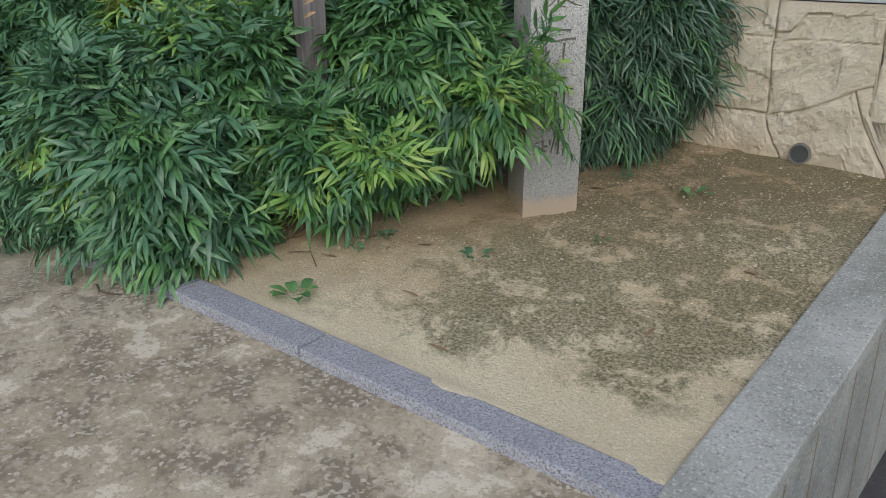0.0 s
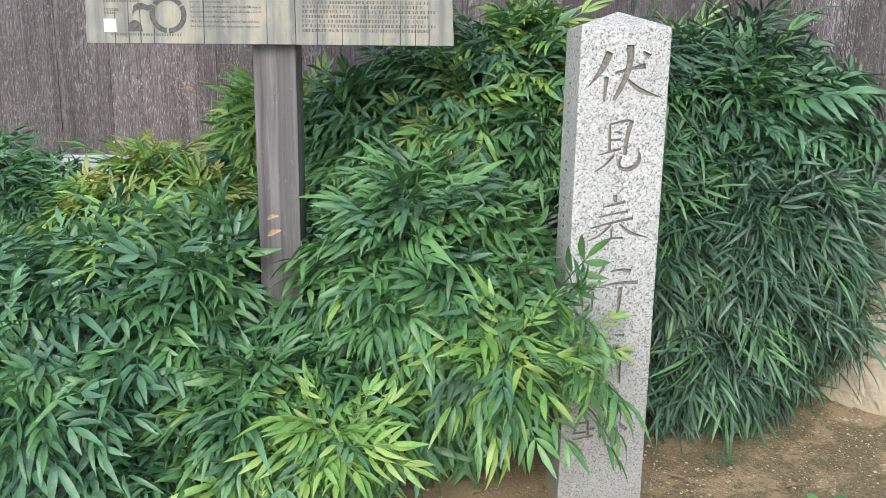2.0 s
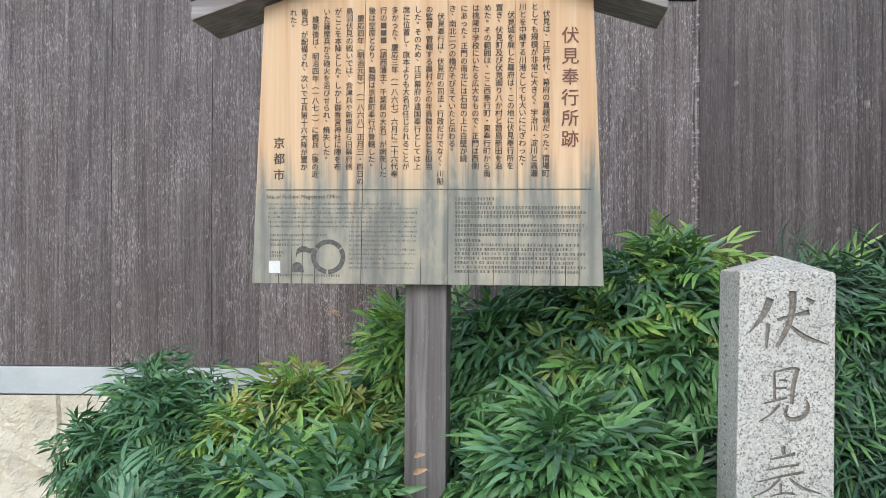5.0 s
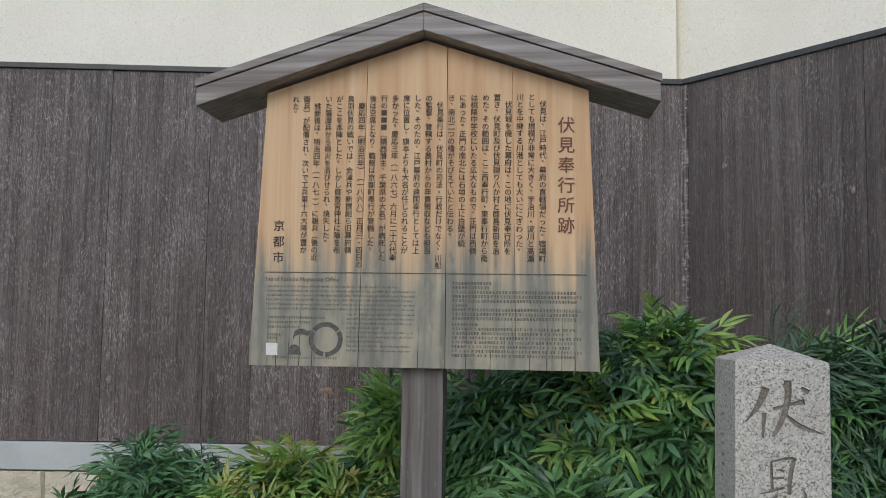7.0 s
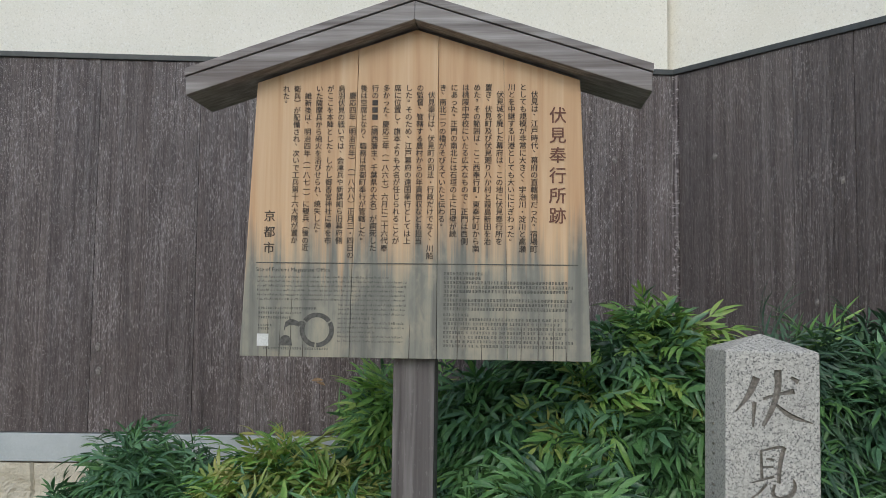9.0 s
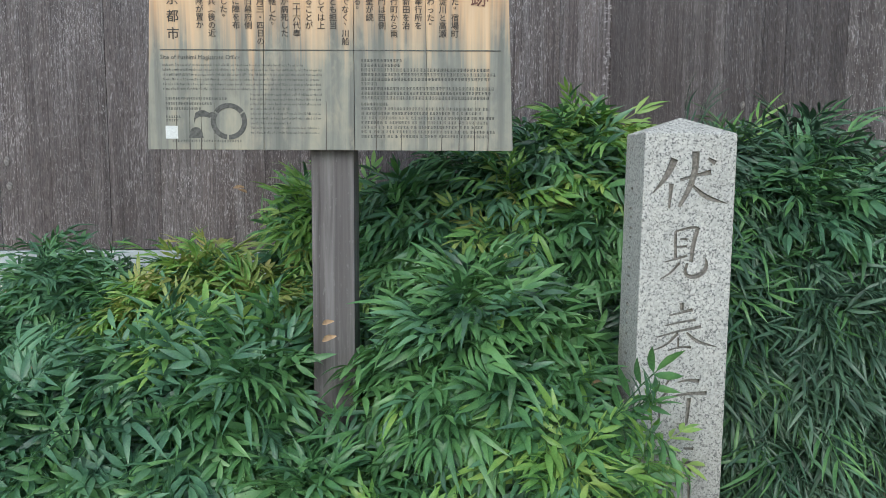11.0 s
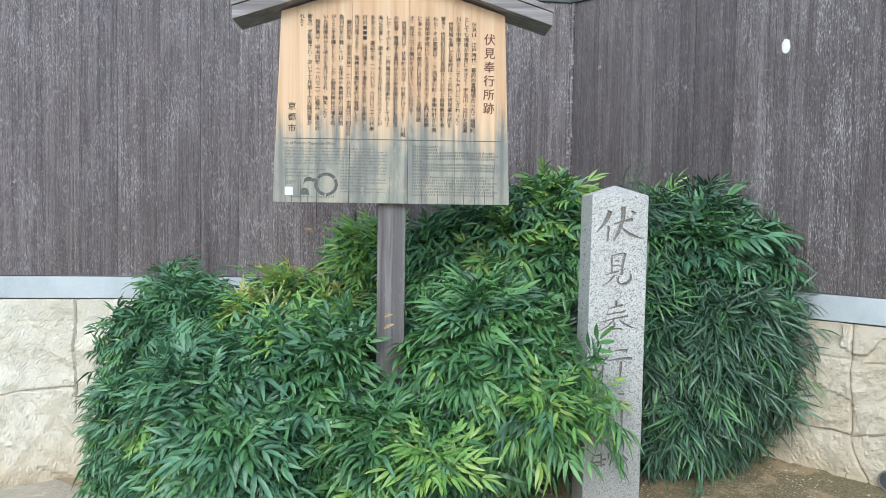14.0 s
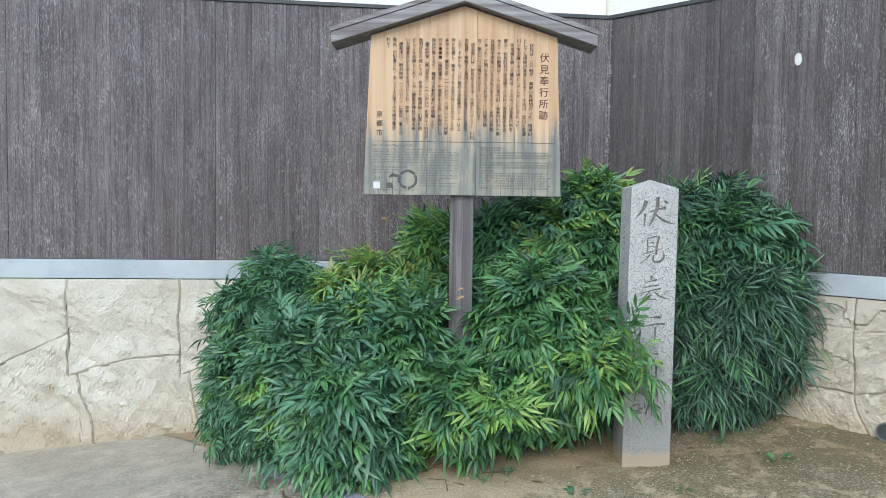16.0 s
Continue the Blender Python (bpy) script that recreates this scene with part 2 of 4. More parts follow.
def earth():
    """Decomposed granite sand with grit, damp by the shrubs, and olive-black moss crust in ragged patches."""
    k = Nodes("sandy_earth", 0.95)
    v = k.world()
    n1 = k.noise(v, 1.6, 6, 0.6)
    grit = k.voronoi(v, 190)
    n3 = k.noise(v, 90, 5, 0.75)
    moss = k.noise(v, 5.5, 12, 0.78, 0.3)
    c = k.ramp(n1, (0.36, (0.5, 0.385, 0.225)), (0.5, (0.6, 0.49, 0.31)), (0.64, (0.7, 0.6, 0.41)))
    c = k.mix(k.ramp(grit.outputs["Color"], (0.5, 0.0), (0.85, 0.5)), c, (0.76, 0.68, 0.5))
    coarse = k.voronoi(v, 85)
    c = k.mix(k.math("MULTIPLY", k.ramp(coarse.outputs["Color"], (0.66, 0.0), (0.7, 1.0)), k.ramp(coarse.outputs["Distance"], (0.2, 0.8), (0.42, 0.0))), c, (0.84, 0.78, 0.62))
    c = k.mix(k.ramp(n3, (0.36, 0.55), (0.48, 0.0)), c, (0.27, 0.19, 0.1))
    sep = k.add("SeparateXYZ")
    k.link(v, sep.inputs[0])
    c = k.mix(k.ramp(k.math("SUBTRACT", k.math("SUBTRACT", sep.outputs["Y"], k.math("MULTIPLY", k.noise(v, 2.5, 4, 0.6), 0.5)), 1.6), (0.1, 0.55), (0.5, 0.0)), c, (0.72, 0.64, 0.47))
    # leaf mould towards the shrubs
    back = k.math("SUBTRACT", k.math("MULTIPLY", sep.outputs["Y"], 0.62), k.math("MULTIPLY", sep.outputs["X"], 0.62))
    back = k.math("ADD", back, k.math("MULTIPLY", k.math("SUBTRACT", k.noise(v, 6, 5, 0.7), 0.5), 0.7))
    c = k.mix(k.ramp(k.math("SUBTRACT", back, 2.0), (0.3, 0.0), (0.75, 0.75)), c, (0.31, 0.205, 0.105))
    # moss keeps clear of the kerb and of the trodden front corner
    front = k.math("ADD", sep.outputs["Y"], k.math("MULTIPLY", sep.outputs["X"], -0.15))
    front = k.math("ADD", front, k.math("MULTIPLY", k.math("SUBTRACT", k.noise(v, 3.2, 4, 0.6), 0.5), 0.9))
    side = k.math("MULTIPLY", k.ramp(k.math("SUBTRACT", front, 1.7), (0.42, 0.0), (0.62, 1.0)), k.ramp(k.math("ADD", sep.outputs["X"], 2.3), (0.35, 0.0), (1.0, 1.0)))
    f = k.math("MULTIPLY", k.ramp(k.math("ADD", moss, k.math("MULTIPLY", side, 0.11)), (0.53, 0.0), (0.6, 1.0)), side)
    f = k.math("MULTIPLY", f, k.ramp(n3, (0.42, 1.0), (0.62, 0.35)))
    c = k.mix(k.math("MULTIPLY", f, 0.9), c, (0.115, 0.105, 0.045))
    k.bump(k.math("ADD", k.math("MULTIPLY", coarse.outputs["Distance"], -0.3), k.math("MULTIPLY", n3, 1.8)), 0.8, 0.008)
    return k.color(c)


def apron_concrete():
    k = Nodes("worn_apron_concrete", 0.92)
    v = k.world()
    n1 = k.noise(v, 1.9, 7, 0.62, 0.4)
    n2 = k.noise(v, 6.0, 8, 0.7, 0.2)
    grit = k.voronoi(v, 85)
    n3 = k.noise(v, 80, 5, 0.75)
    c = k.ramp(n1, (0.36, (0.29, 0.235, 0.16)), (0.5, (0.4, 0.335, 0.24)), (0.64, (0.5, 0.43, 0.32)))
    c = k.mix(k.ramp(n2, (0.48, 0.0), (0.56, 0.85)), c, (0.19, 0.155, 0.11))
    pale = k.ramp(n2, (0.39, 0.7), (0.43, 0.0))
    c = k.mix(pale, c, (0.68, 0.62, 0.5))
    c = k.mix(k.math("MULTIPLY", k.ramp(grit.outputs["Color"], (0.55, 0.0), (0.85, 0.8)), k.ramp(n2, (0.44, 0.25), (0.55, 1.0))), c, (0.58, 0.52, 0.42))
    sep = k.add("SeparateXYZ")
    k.link(v, sep.inputs[0])
    laid = k.math("ADD", k.math("ADD", sep.outputs["X"], 3.2), k.math("MULTIPLY", k.noise(v, 2.2, 5, 0.65), 0.9))
    c = k.mix(k.ramp(laid, (0.5, 0.6), (0.95, 0.0)), c, (0.47, 0.415, 0.315))
    c = k.mix(k.ramp(n3, (0.36, 0.6), (0.46, 0.0)), c, (0.2, 0.165, 0.12))
    k.bump(k.math("ADD", k.math("MULTIPLY", n2, -1.5), n3), 0.55, 0.006)
    return k.color(c)


def leaf(name, ramp, trans, rough=0.32):
    k = Nodes(name, rough)
    g = k.add("NewGeometry")
    oi = k.add("ObjectInfo")
    r = k.math("FRACT", k.math("ADD", g.outputs["Random Per Island"], oi.outputs["Random"]))
    big = k.ramp(k.noise(k.world(), 7.0, 3, 0.6), (0.33, 0.0), (0.67, 1.0))
    c = k.ramp(k.math("ADD", k.math("MULTIPLY", r, 0.32), k.math("MULTIPLY", big, 0.68)), *ramp)
    n = k.noise(k.world(), 190, 2, 0.5)
    c = k.mix(k.ramp(n, (0.4, 0.0), (0.8, 0.25)), c, tuple(min(1, x * 1.6) for x in ramp[-1][1]))
    k.color(c)
    k.b.inputs["Specular IOR Level"].default_value = 0.55
    tr = k.add("BsdfTranslucent")
    k.link(k.mix(1.0, c, (1.0, 1.0, 0.55), "MULTIPLY"), tr.inputs["Color"])
    mx = k.add("MixShader")
    mx.inputs[0].default_value = trans
    out = k.t.nodes["Material Output"]
    k.link(k.b.outputs[0], mx.inputs[1])
    k.link(tr.outputs[0], mx.inputs[2])
    k.link(mx.outputs[0], out.inputs["Surface"])
    return k.m


def plain(name, c, rough=0.7, vary=0.2, scale=30):
    k = Nodes(name, rough)
    n = k.noise(k.coord(), scale, 4, 0.6)
    k.bump(n, 0.2, 0.002)
    return k.color(k.ramp(n, (0.3, tuple(x * (1 - vary) for x in c)), (0.7, tuple(min(1, x * (1 + vary)) for x in c))))


def roof_wood():
    k = Nodes("weathered_roof_board", 0.6)
    n = k.noise(k.coord((2.0, 60, 60)), 1.0, 5, 0.6)
    big = k.noise(k.coord((3, 3, 3)), 1.0, 3, 0.5)
    c = k.ramp(n, (0.32, (0.13, 0.112, 0.108)), (0.5, (0.235, 0.215, 0.21)), (0.68, (0.36, 0.34, 0.335)))
    c = k.mix(k.ramp(big, (0.4, 0.0), (0.7, 0.5)), c, (0.12, 0.09, 0.08))
    k.bump(n, 0.4, 0.003)
    return k.color(c)


ROOF = roof_wood()
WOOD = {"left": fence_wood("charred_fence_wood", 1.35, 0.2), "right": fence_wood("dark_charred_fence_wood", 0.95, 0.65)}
POST, BOARD = post_wood(), board_wood()
STONE = granite("pale_granite", (0.45, 0.437, 0.405), 0.06, soil=True, grain=0.95)
KERB = granite("blue_grey_granite", (0.34, 0.338, 0.368), 0.07, grain=0.8)
ROCK, ROCK_SOILED = rock_face("cast_rock_face", 0.05, -0.2), rock_face("earth_stained_rock_face", 0.55, 0.0)
BAND = concrete("grey_cap_concrete", (0.36, 0.39, 0.4), (0.46, 0.49, 0.5), 0.1)
LOW = concrete("weathered_wall_concrete", (0.24, 0.24, 0.215), (0.4, 0.4, 0.37), 0.75)
BACK = concrete("mortar_backing", (0.42, 0.35, 0.25), (0.5, 0.43, 0.32), 0.2)
PLASTER = concrete("cream_plaster", (0.8, 0.77, 0.68), (0.84, 0.81, 0.73), 0.3)
ASPHALT = concrete("asphalt", (0.045, 0.046, 0.05), (0.07, 0.07, 0.075), 0.6)
EARTH, APRON = earth(), apron_concrete()
TITLEINK = plain("red_brown_ink", (0.15, 0.06, 0.038), 0.65, 0.4, 160)
INK = plain("black_ink", (0.05, 0.038, 0.03), 0.65, 0.5, 160)
GREYINK = plain("faded_ink", (0.085, 0.082, 0.074), 0.7, 0.45, 120)
# the marker's granite, darkened to paint the shade inside its carved strokes
CARVE_SHADE = plain("carved_granite_shade", (0.2, 0.183, 0.16), 0.9, 0.45, 140)
RAIL = plain("dark_rail_metal", (0.05, 0.055, 0.055), 0.5, 0.2)
PALE = plain("pale_knot_wood", (0.66, 0.64, 0.6), 0.8, 0.15, 60)
KNOT = plain("grey_knot_wood", (0.2, 0.18, 0.17), 0.75, 0.5, 150)
STICKER = plain("white_sticker", (0.62, 0.62, 0.6), 0.5, 0.15, 300)
SOILED = concrete("soiled_footing_concrete", (0.2, 0.155, 0.11), (0.28, 0.22, 0.16), 0.3)
BARK = plain("brown_stem_bark", (0.13, 0.085, 0.05), 0.85, 0.4, 90)
DRY = plain("dry_leaf_brown", (0.32, 0.21, 0.12), 0.7, 0.4, 40)
DUCT = plain("grey_pipe_plastic", (0.16, 0.15, 0.14), 0.6, 0.2)
GRIT = concrete("sand_grains", (0.45, 0.36, 0.25), (0.66, 0.56, 0.42), 0.2)
LEAF_DARK = leaf("blue_green_leaf", ((0.2, (0.052, 0.125, 0.07)), (0.5, (0.086, 0.195, 0.1)), (0.8, (0.138, 0.275, 0.135))), 0.15, 0.4)
LEAF_MID = leaf("fresh_green_leaf", ((0.2, (0.053, 0.132, 0.052)), (0.5, (0.09, 0.212, 0.076)), (0.8, (0.155, 0.31, 0.105))), 0.2, 0.4)
LEAF_YOUNG = leaf("yellow_green_young_leaf", ((0.2, (0.115, 0.27, 0.065)), (0.5, (0.19, 0.36, 0.082)), (0.8, (0.32, 0.44, 0.12))), 0.25, 0.4)
LEAF_TAN = leaf("yellow_tan_leaf", ((0.2, (0.17, 0.27, 0.07)), (0.5, (0.27, 0.34, 0.09)), (0.8, (0.38, 0.35, 0.12))), 0.22, 0.42)
LEAF_DEEP = leaf("deep_green_narrow_leaf", ((0.2, (0.036, 0.078, 0.05)), (0.5, (0.059, 0.118, 0.072)), (0.8, (0.098, 0.178, 0.106))), 0.12, 0.4)
LEAVES = [LEAF_DARK, LEAF_MID, LEAF_YOUNG, LEAF_DEEP, LEAF_TAN]


# ---- mesh helpers ----
def empty(name, m=None):
    ob = new(name)
    ob.empty_display_size = 0.1
    if m is not None:
        ob.matrix_world = m
    return ob


def mesh_of(name, verts, faces, mats, index=None, smooth=False):
    me = bpy.data.meshes.new(name)
    me.from_pydata([tuple(v) for v in verts], [], faces)
    for m in mats if isinstance(mats, (list, tuple)) else [mats]:
        me.materials.append(m)
    if index is not None:
        me.polygons.foreach_set("material_index", np.asarray(index, dtype=np.int32))
    if smooth:
        me.polygons.foreach_set("use_smooth", np.ones(len(me.polygons), dtype=bool))
    me.update()
    return me


def part(name, bm, material=None, parent=None, label="", smooth=False):
    """One mesh object out of a bmesh or a ready mesh, under a thing or a part."""
    if isinstance(bm, bmesh.types.BMesh):
        me = bpy.data.meshes.new(name)
        bm.normal_update()
        bm.to_mesh(me)
        bm.free()
        me.materials.append(material)
        if smooth:
            me.polygons.foreach_set("use_smooth", np.ones(len(me.polygons), dtype=bool))
    else:
        me = bm
    ob = new(name, me)
    if parent is not None:
        ob.parent = parent
    return tagged(ob, label)


def box(x0, x1, y0, y1, z0, z1, bevel=0.0, bm=None):
    bm = bm or bmesh.new()
    vs = [bm.verts.new((x, y, z)) for x in (x0, x1) for y in (y0, y1) for z in (z0, z1)]
    fs = [bm.faces.new([vs[i] for i in f]) for f in ((0, 1, 3, 2), (4, 6, 7, 5), (0, 4, 5, 1), (2, 3, 7, 6), (0, 2, 6, 4), (1, 5, 7, 3))]
    if bevel:
        bmesh.ops.bevel(bm, geom=list({e for f in fs for e in f.edges}), offset=bevel, segments=2, affect="EDGES", profile=0.6)
    return bm


def prism(outline, y0, y1, bevel=0.0):
    """A solid from an outline in x and z, from y0 to y1."""
    bm = bmesh.new()
    a = [bm.verts.new((x, y0, z)) for x, z in outline]
    b = [bm.verts.new((x, y1, z)) for x, z in outline]
    bm.faces.new(a)
    bm.faces.new(b[::-1])
    for i in range(len(a)):
        j = (i + 1) % len(a)
        bm.faces.new((a[j], a[i], b[i], b[j]))
    bmesh.ops.recalc_face_normals(bm, faces=bm.faces)
    if bevel:
        bmesh.ops.bevel(bm, geom=list(bm.edges), offset=bevel, segments=2, affect="EDGES", profile=0.6)
    return bm


def tube(points, radii, sides=7):
    """A tapered bent rod through points."""
    bm = bmesh.new()
    rings = []
    for i, p in enumerate(points):
        p = Vector(p)
        d = (Vector(points[min(i + 1, len(points) - 1)]) - Vector(points[max(i - 1, 0)])).normalized()
        side = d.orthogonal().normalized()
        up = d.cross(side)
        rings.append([bm.verts.new(p + radii[i] * (math.cos(a) * side + math.sin(a) * up)) for a in (2 * math.pi * q / sides for q in range(sides))])
    for r0, r1 in zip(rings, rings[1:]):
        for q in range(sides):
            bm.faces.new((r0[q], r0[(q + 1) % sides], r1[(q + 1) % sides], r1[q]))
    bm.faces.new(rings[-1])
    bm.faces.new(rings[0][::-1])
    return bm


def glyph_mesh(text, size, material, depth=0.0, spacing=1.0):
    """Lettering as a mesh in x and y, centred on x, first line at y = 0."""
    cu = bpy.data.curves.new("lettering", "FONT")
    cu.body, cu.size, cu.align_x, cu.resolution_u, cu.extrude, cu.space_line = text, size, "CENTER", 2, depth, spacing
    ob = bpy.data.objects.new("lettering", cu)
    scene.collection.objects.link(ob)
    bpy.context.view_layer.update()
    me = bpy.data.meshes.new_from_object(ob.evaluated_get(bpy.context.evaluated_depsgraph_get()))
    bpy.data.objects.remove(ob)
    me.materials.clear()
    me.materials.append(material)
    return me


# ---- levels of the ground ----
def z_bed(x, y):
    z = -0.037 * x + 0.1213 * y - 0.348 - 0.055 * max(0, min(1, (y - 3.2) / 0.8))
    z += 0.02 * math.exp(-((x + 2.0) ** 2 + (y - 2.55) ** 2) / 0.3)
    if x < -2.5:
        f = min(1, (-2.5 - x) / 0.8)
        z = z * (1 - f) + (z_apron(x, y) + 0.004) * f
    return z


def z_apron(x, y):
    return -0.04 * min(max(x, -2.3), 0.5) + 0.06 * (max(min(y, 2.6), -1.0) - 1.77) - 0.15 - 0.095 * max(0, min(2.6, -2.6 - x))


def kerb_far(x):
    return 1.838 - 0.043 * (x + 0.5)


def low_in(y):
    return -0.468 + (y - 1.846) * 0.082


CORNER = Vector((-2.5176, 4.1351, 0))
LEFT_TURN, RIGHT_TURN = 51.84, -0.66
WOOD_Z0 = {"left": 0.903, "right": 0.94}
BAND_Z0 = {"left": 0.782, "right": 0.82}
RAIL_Z, RAIL_RISE = 2.462, {"left": 0.0146, "right": 0.0}


def wall_frame(which):
    """A pose in which x runs along the wall from the corner, y goes into the wall and z is up."""
    if which == "left":
        return pose(CORNER.x, CORNER.y, 0, 0, 0, LEFT_TURN) @ Matrix.Diagonal((-1, 1, 1, 1))
    return pose(CORNER.x, CORNER.y, 0, 0, 0, RIGHT_TURN)


def grid_mesh(name, x0, x1, y0, y1, step, keep, height, material):
    nx, ny = int((x1 - x0) / step) + 1, int((y1 - y0) / step) + 1
    verts, ids, faces = [], {}, []
    for i in range(nx):
        for j in range(ny):
            x, y = x0 + i * step, y0 + j * step
            if keep(x, y):
                ids[i, j] = len(verts)
                verts.append((x, y, height(x, y)))
    for i in range(nx - 1):
        for j in range(ny - 1):
            q = [(i, j), (i + 1, j), (i + 1, j + 1), (i, j + 1)]
            if all(p in ids for p in q):
                faces.append([ids[p] for p in q])
    return mesh_of(name, verts, faces, material, smooth=True)


# ---- the ground ----
def ground_parts():
    far = part("ground", mesh_of("ground", [(-900, -900, -0.86), (900, -900, -0.86), (900, 900, -0.86), (-900, 900, -0.86)], [(0, 1, 2, 3)], ASPHALT))
    tagged(far, "dark asphalt ground of the sunken lot and beyond", "ground", kind="structure")

    def rough(x, y, amp):
        return amp * (noise.noise((x * 3, y * 3, 0)) + 0.5 * noise.noise((x * 9, y * 9, 3)))

    def spill(x, y):
        """Sand washed over the edge of the kerb."""
        near = max(0, 1 - abs(y - kerb_far(x)) / 0.07)
        return near * max(0, 0.006 + 0.02 * noise.noise((x * 5, y * 9, 2))) if x > -1.5 else 0

    bed = part("earth_bed", grid_mesh("earth_bed", -4.9, 0.2, 1.6, 4.4, 0.02,
                                      lambda x, y: y > kerb_far(x) - 0.06 and x < low_in(y) + 0.025,
                                      lambda x, y: z_bed(x, y) + rough(x, y, 0.007) + 0.003 * noise.noise((x * 30, y * 30, 7)) + spill(x, y), EARTH))
    tagged(bed, "sandy earth bed with grit and dark moss patches", "ground", kind="structure")

    def on_apron(x, y):
        if y > kerb_far(x) - 0.07 and -2.75 < x < -0.46:
            return False
        return y < 1.62 or x < low_in(y)

    apron = part("pavement", grid_mesh("pavement", -7.0, 4.0, -4.0, 3.6, 0.05, on_apron,
                                       lambda x, y: z_apron(x, y) + rough(x, y, 0.004), APRON))
    tagged(apron, "worn beige concrete apron with dark stains", "pavement", kind="structure")
    edge = part("pavement_edge", box(-0.47, 6, 1.5, 1.6, -0.9, -0.17, 0.01), LOW)
    tagged(edge, "grey concrete edge below the apron", "retaining wall", kind="structure")
    for k, (a, b, c, d) in enumerate(((-60, -7, -60, 60), (4, 60, -60, 1.6), (-7, 4, -60, -4))):
        lot = part("road_%d" % (k + 1), box(a, b, c, d, -0.9, -0.47), ASPHALT)
        tagged(lot, "plain asphalt street", "road", kind="structure")


ground_parts()


def kerb():
    top = empty("kerb")
    tagged(top, "blue-grey granite kerb set flush along the bed", "kerb", kind="structure")
    u = Vector((1, -0.043, 0)).normalized()
    ang = math.degrees(math.atan2(u.y, u.x))
    for k, (x0, x1) in enumerate(((-2.8, -2.195), (-2.19, -1.588), (-1.583, -0.47))):
        xm, ln = (x0 + x1) / 2, (x1 - x0) - 0.002
        ym = kerb_far(xm) - 0.0615
        z0, z1 = z_bed(x0, kerb_far(x0)), z_bed(x1, kerb_far(x1))
        if k == 0:
            z0 = z1 + 0.005
        z0, z1 = z0 + 0.008, z1 + 0.008
        bm = box(-ln / 2, ln / 2, -0.0615, 0.0615, -0.16, 0.0, 0.006)
        pc = part("kerbstone", bm, KERB, top)
        pc.matrix_world = pose(xm, ym, (z0 + z1) / 2, 0, -math.degrees(math.atan2(z1 - z0, ln)), ang)
    return top


kerb()


def low_wall():
    top = empty("low_wall")
    tagged(top, "low weathered concrete retaining wall beside the bed", "low wall", kind="structure")
    p0, p1 = Vector((low_in(1.56), 1.56)), Vector((low_in(4.19), 4.19))
    ln = (p1 - p0).length
    z0, z1 = z_bed(*p0) + 0.026, z_bed(*p1) + 0.05
    slope = (z1 - z0) / ln
    m = pose(p0.x, p0.y, 0, 0, 0, math.degrees(math.atan2(p1.y - p0.y, p1.x - p0.x)))
    cap = part("coping", prism([(0, z0 - 0.06), (ln, z1 - 0.06), (ln, z1), (0, z0)], -0.205, 0.0, 0.008), LOW, top)
    cap.matrix_world = m
    body = part("wall_body", prism([(0.01, -0.9), (ln, -0.9), (ln, z1 - 0.058), (0.01, z0 - 0.058)], -0.178, -0.012), LOW, top)
    body.matrix_world = m
    x = 0.22
    while x < ln - 0.1:
        zt = z0 + slope * x - 0.062
        st = part("joint_strip", box(x, x + 0.008, -0.1795, -0.17, -0.85, zt), SOILED, top)
        st.matrix_world = m
        x += 0.3 + 0.05 * math.sin(x * 9)


low_wall()


# ---- the boundary wall: cast rock face, cap band, charred planks, plaster above ----
def wall_backing(which, length):
    m = wall_frame(which)
    w = part("wall_" + which, box(-0.0 if which == "left" else -0.1, length, 0.05, 0.35, -1.0, BAND_Z0[which] - 0.008), BACK)
    w.matrix_world = m
    tagged(w, "cast rock-face retaining wall in beige concrete", "wall", kind="structure")
    p = part("plaster_wall_" + which, box(-0.02 if which == "left" else -0.2, length, 0.16, 0.4, 0.6, 5.2), PLASTER)
    p.matrix_world = m
    tagged(p, "cream plaster wall of the building above the fence", "wall", kind="structure")
    b = part("cap_band_" + which, box(0.012, length, 0.0, 0.2, BAND_Z0[which], WOOD_Z0[which] - 0.004, 0.004), BAND)
    b.matrix_world = m
    tagged(b, "smooth grey concrete band below the planks", "wall band", kind="structure")
    return w


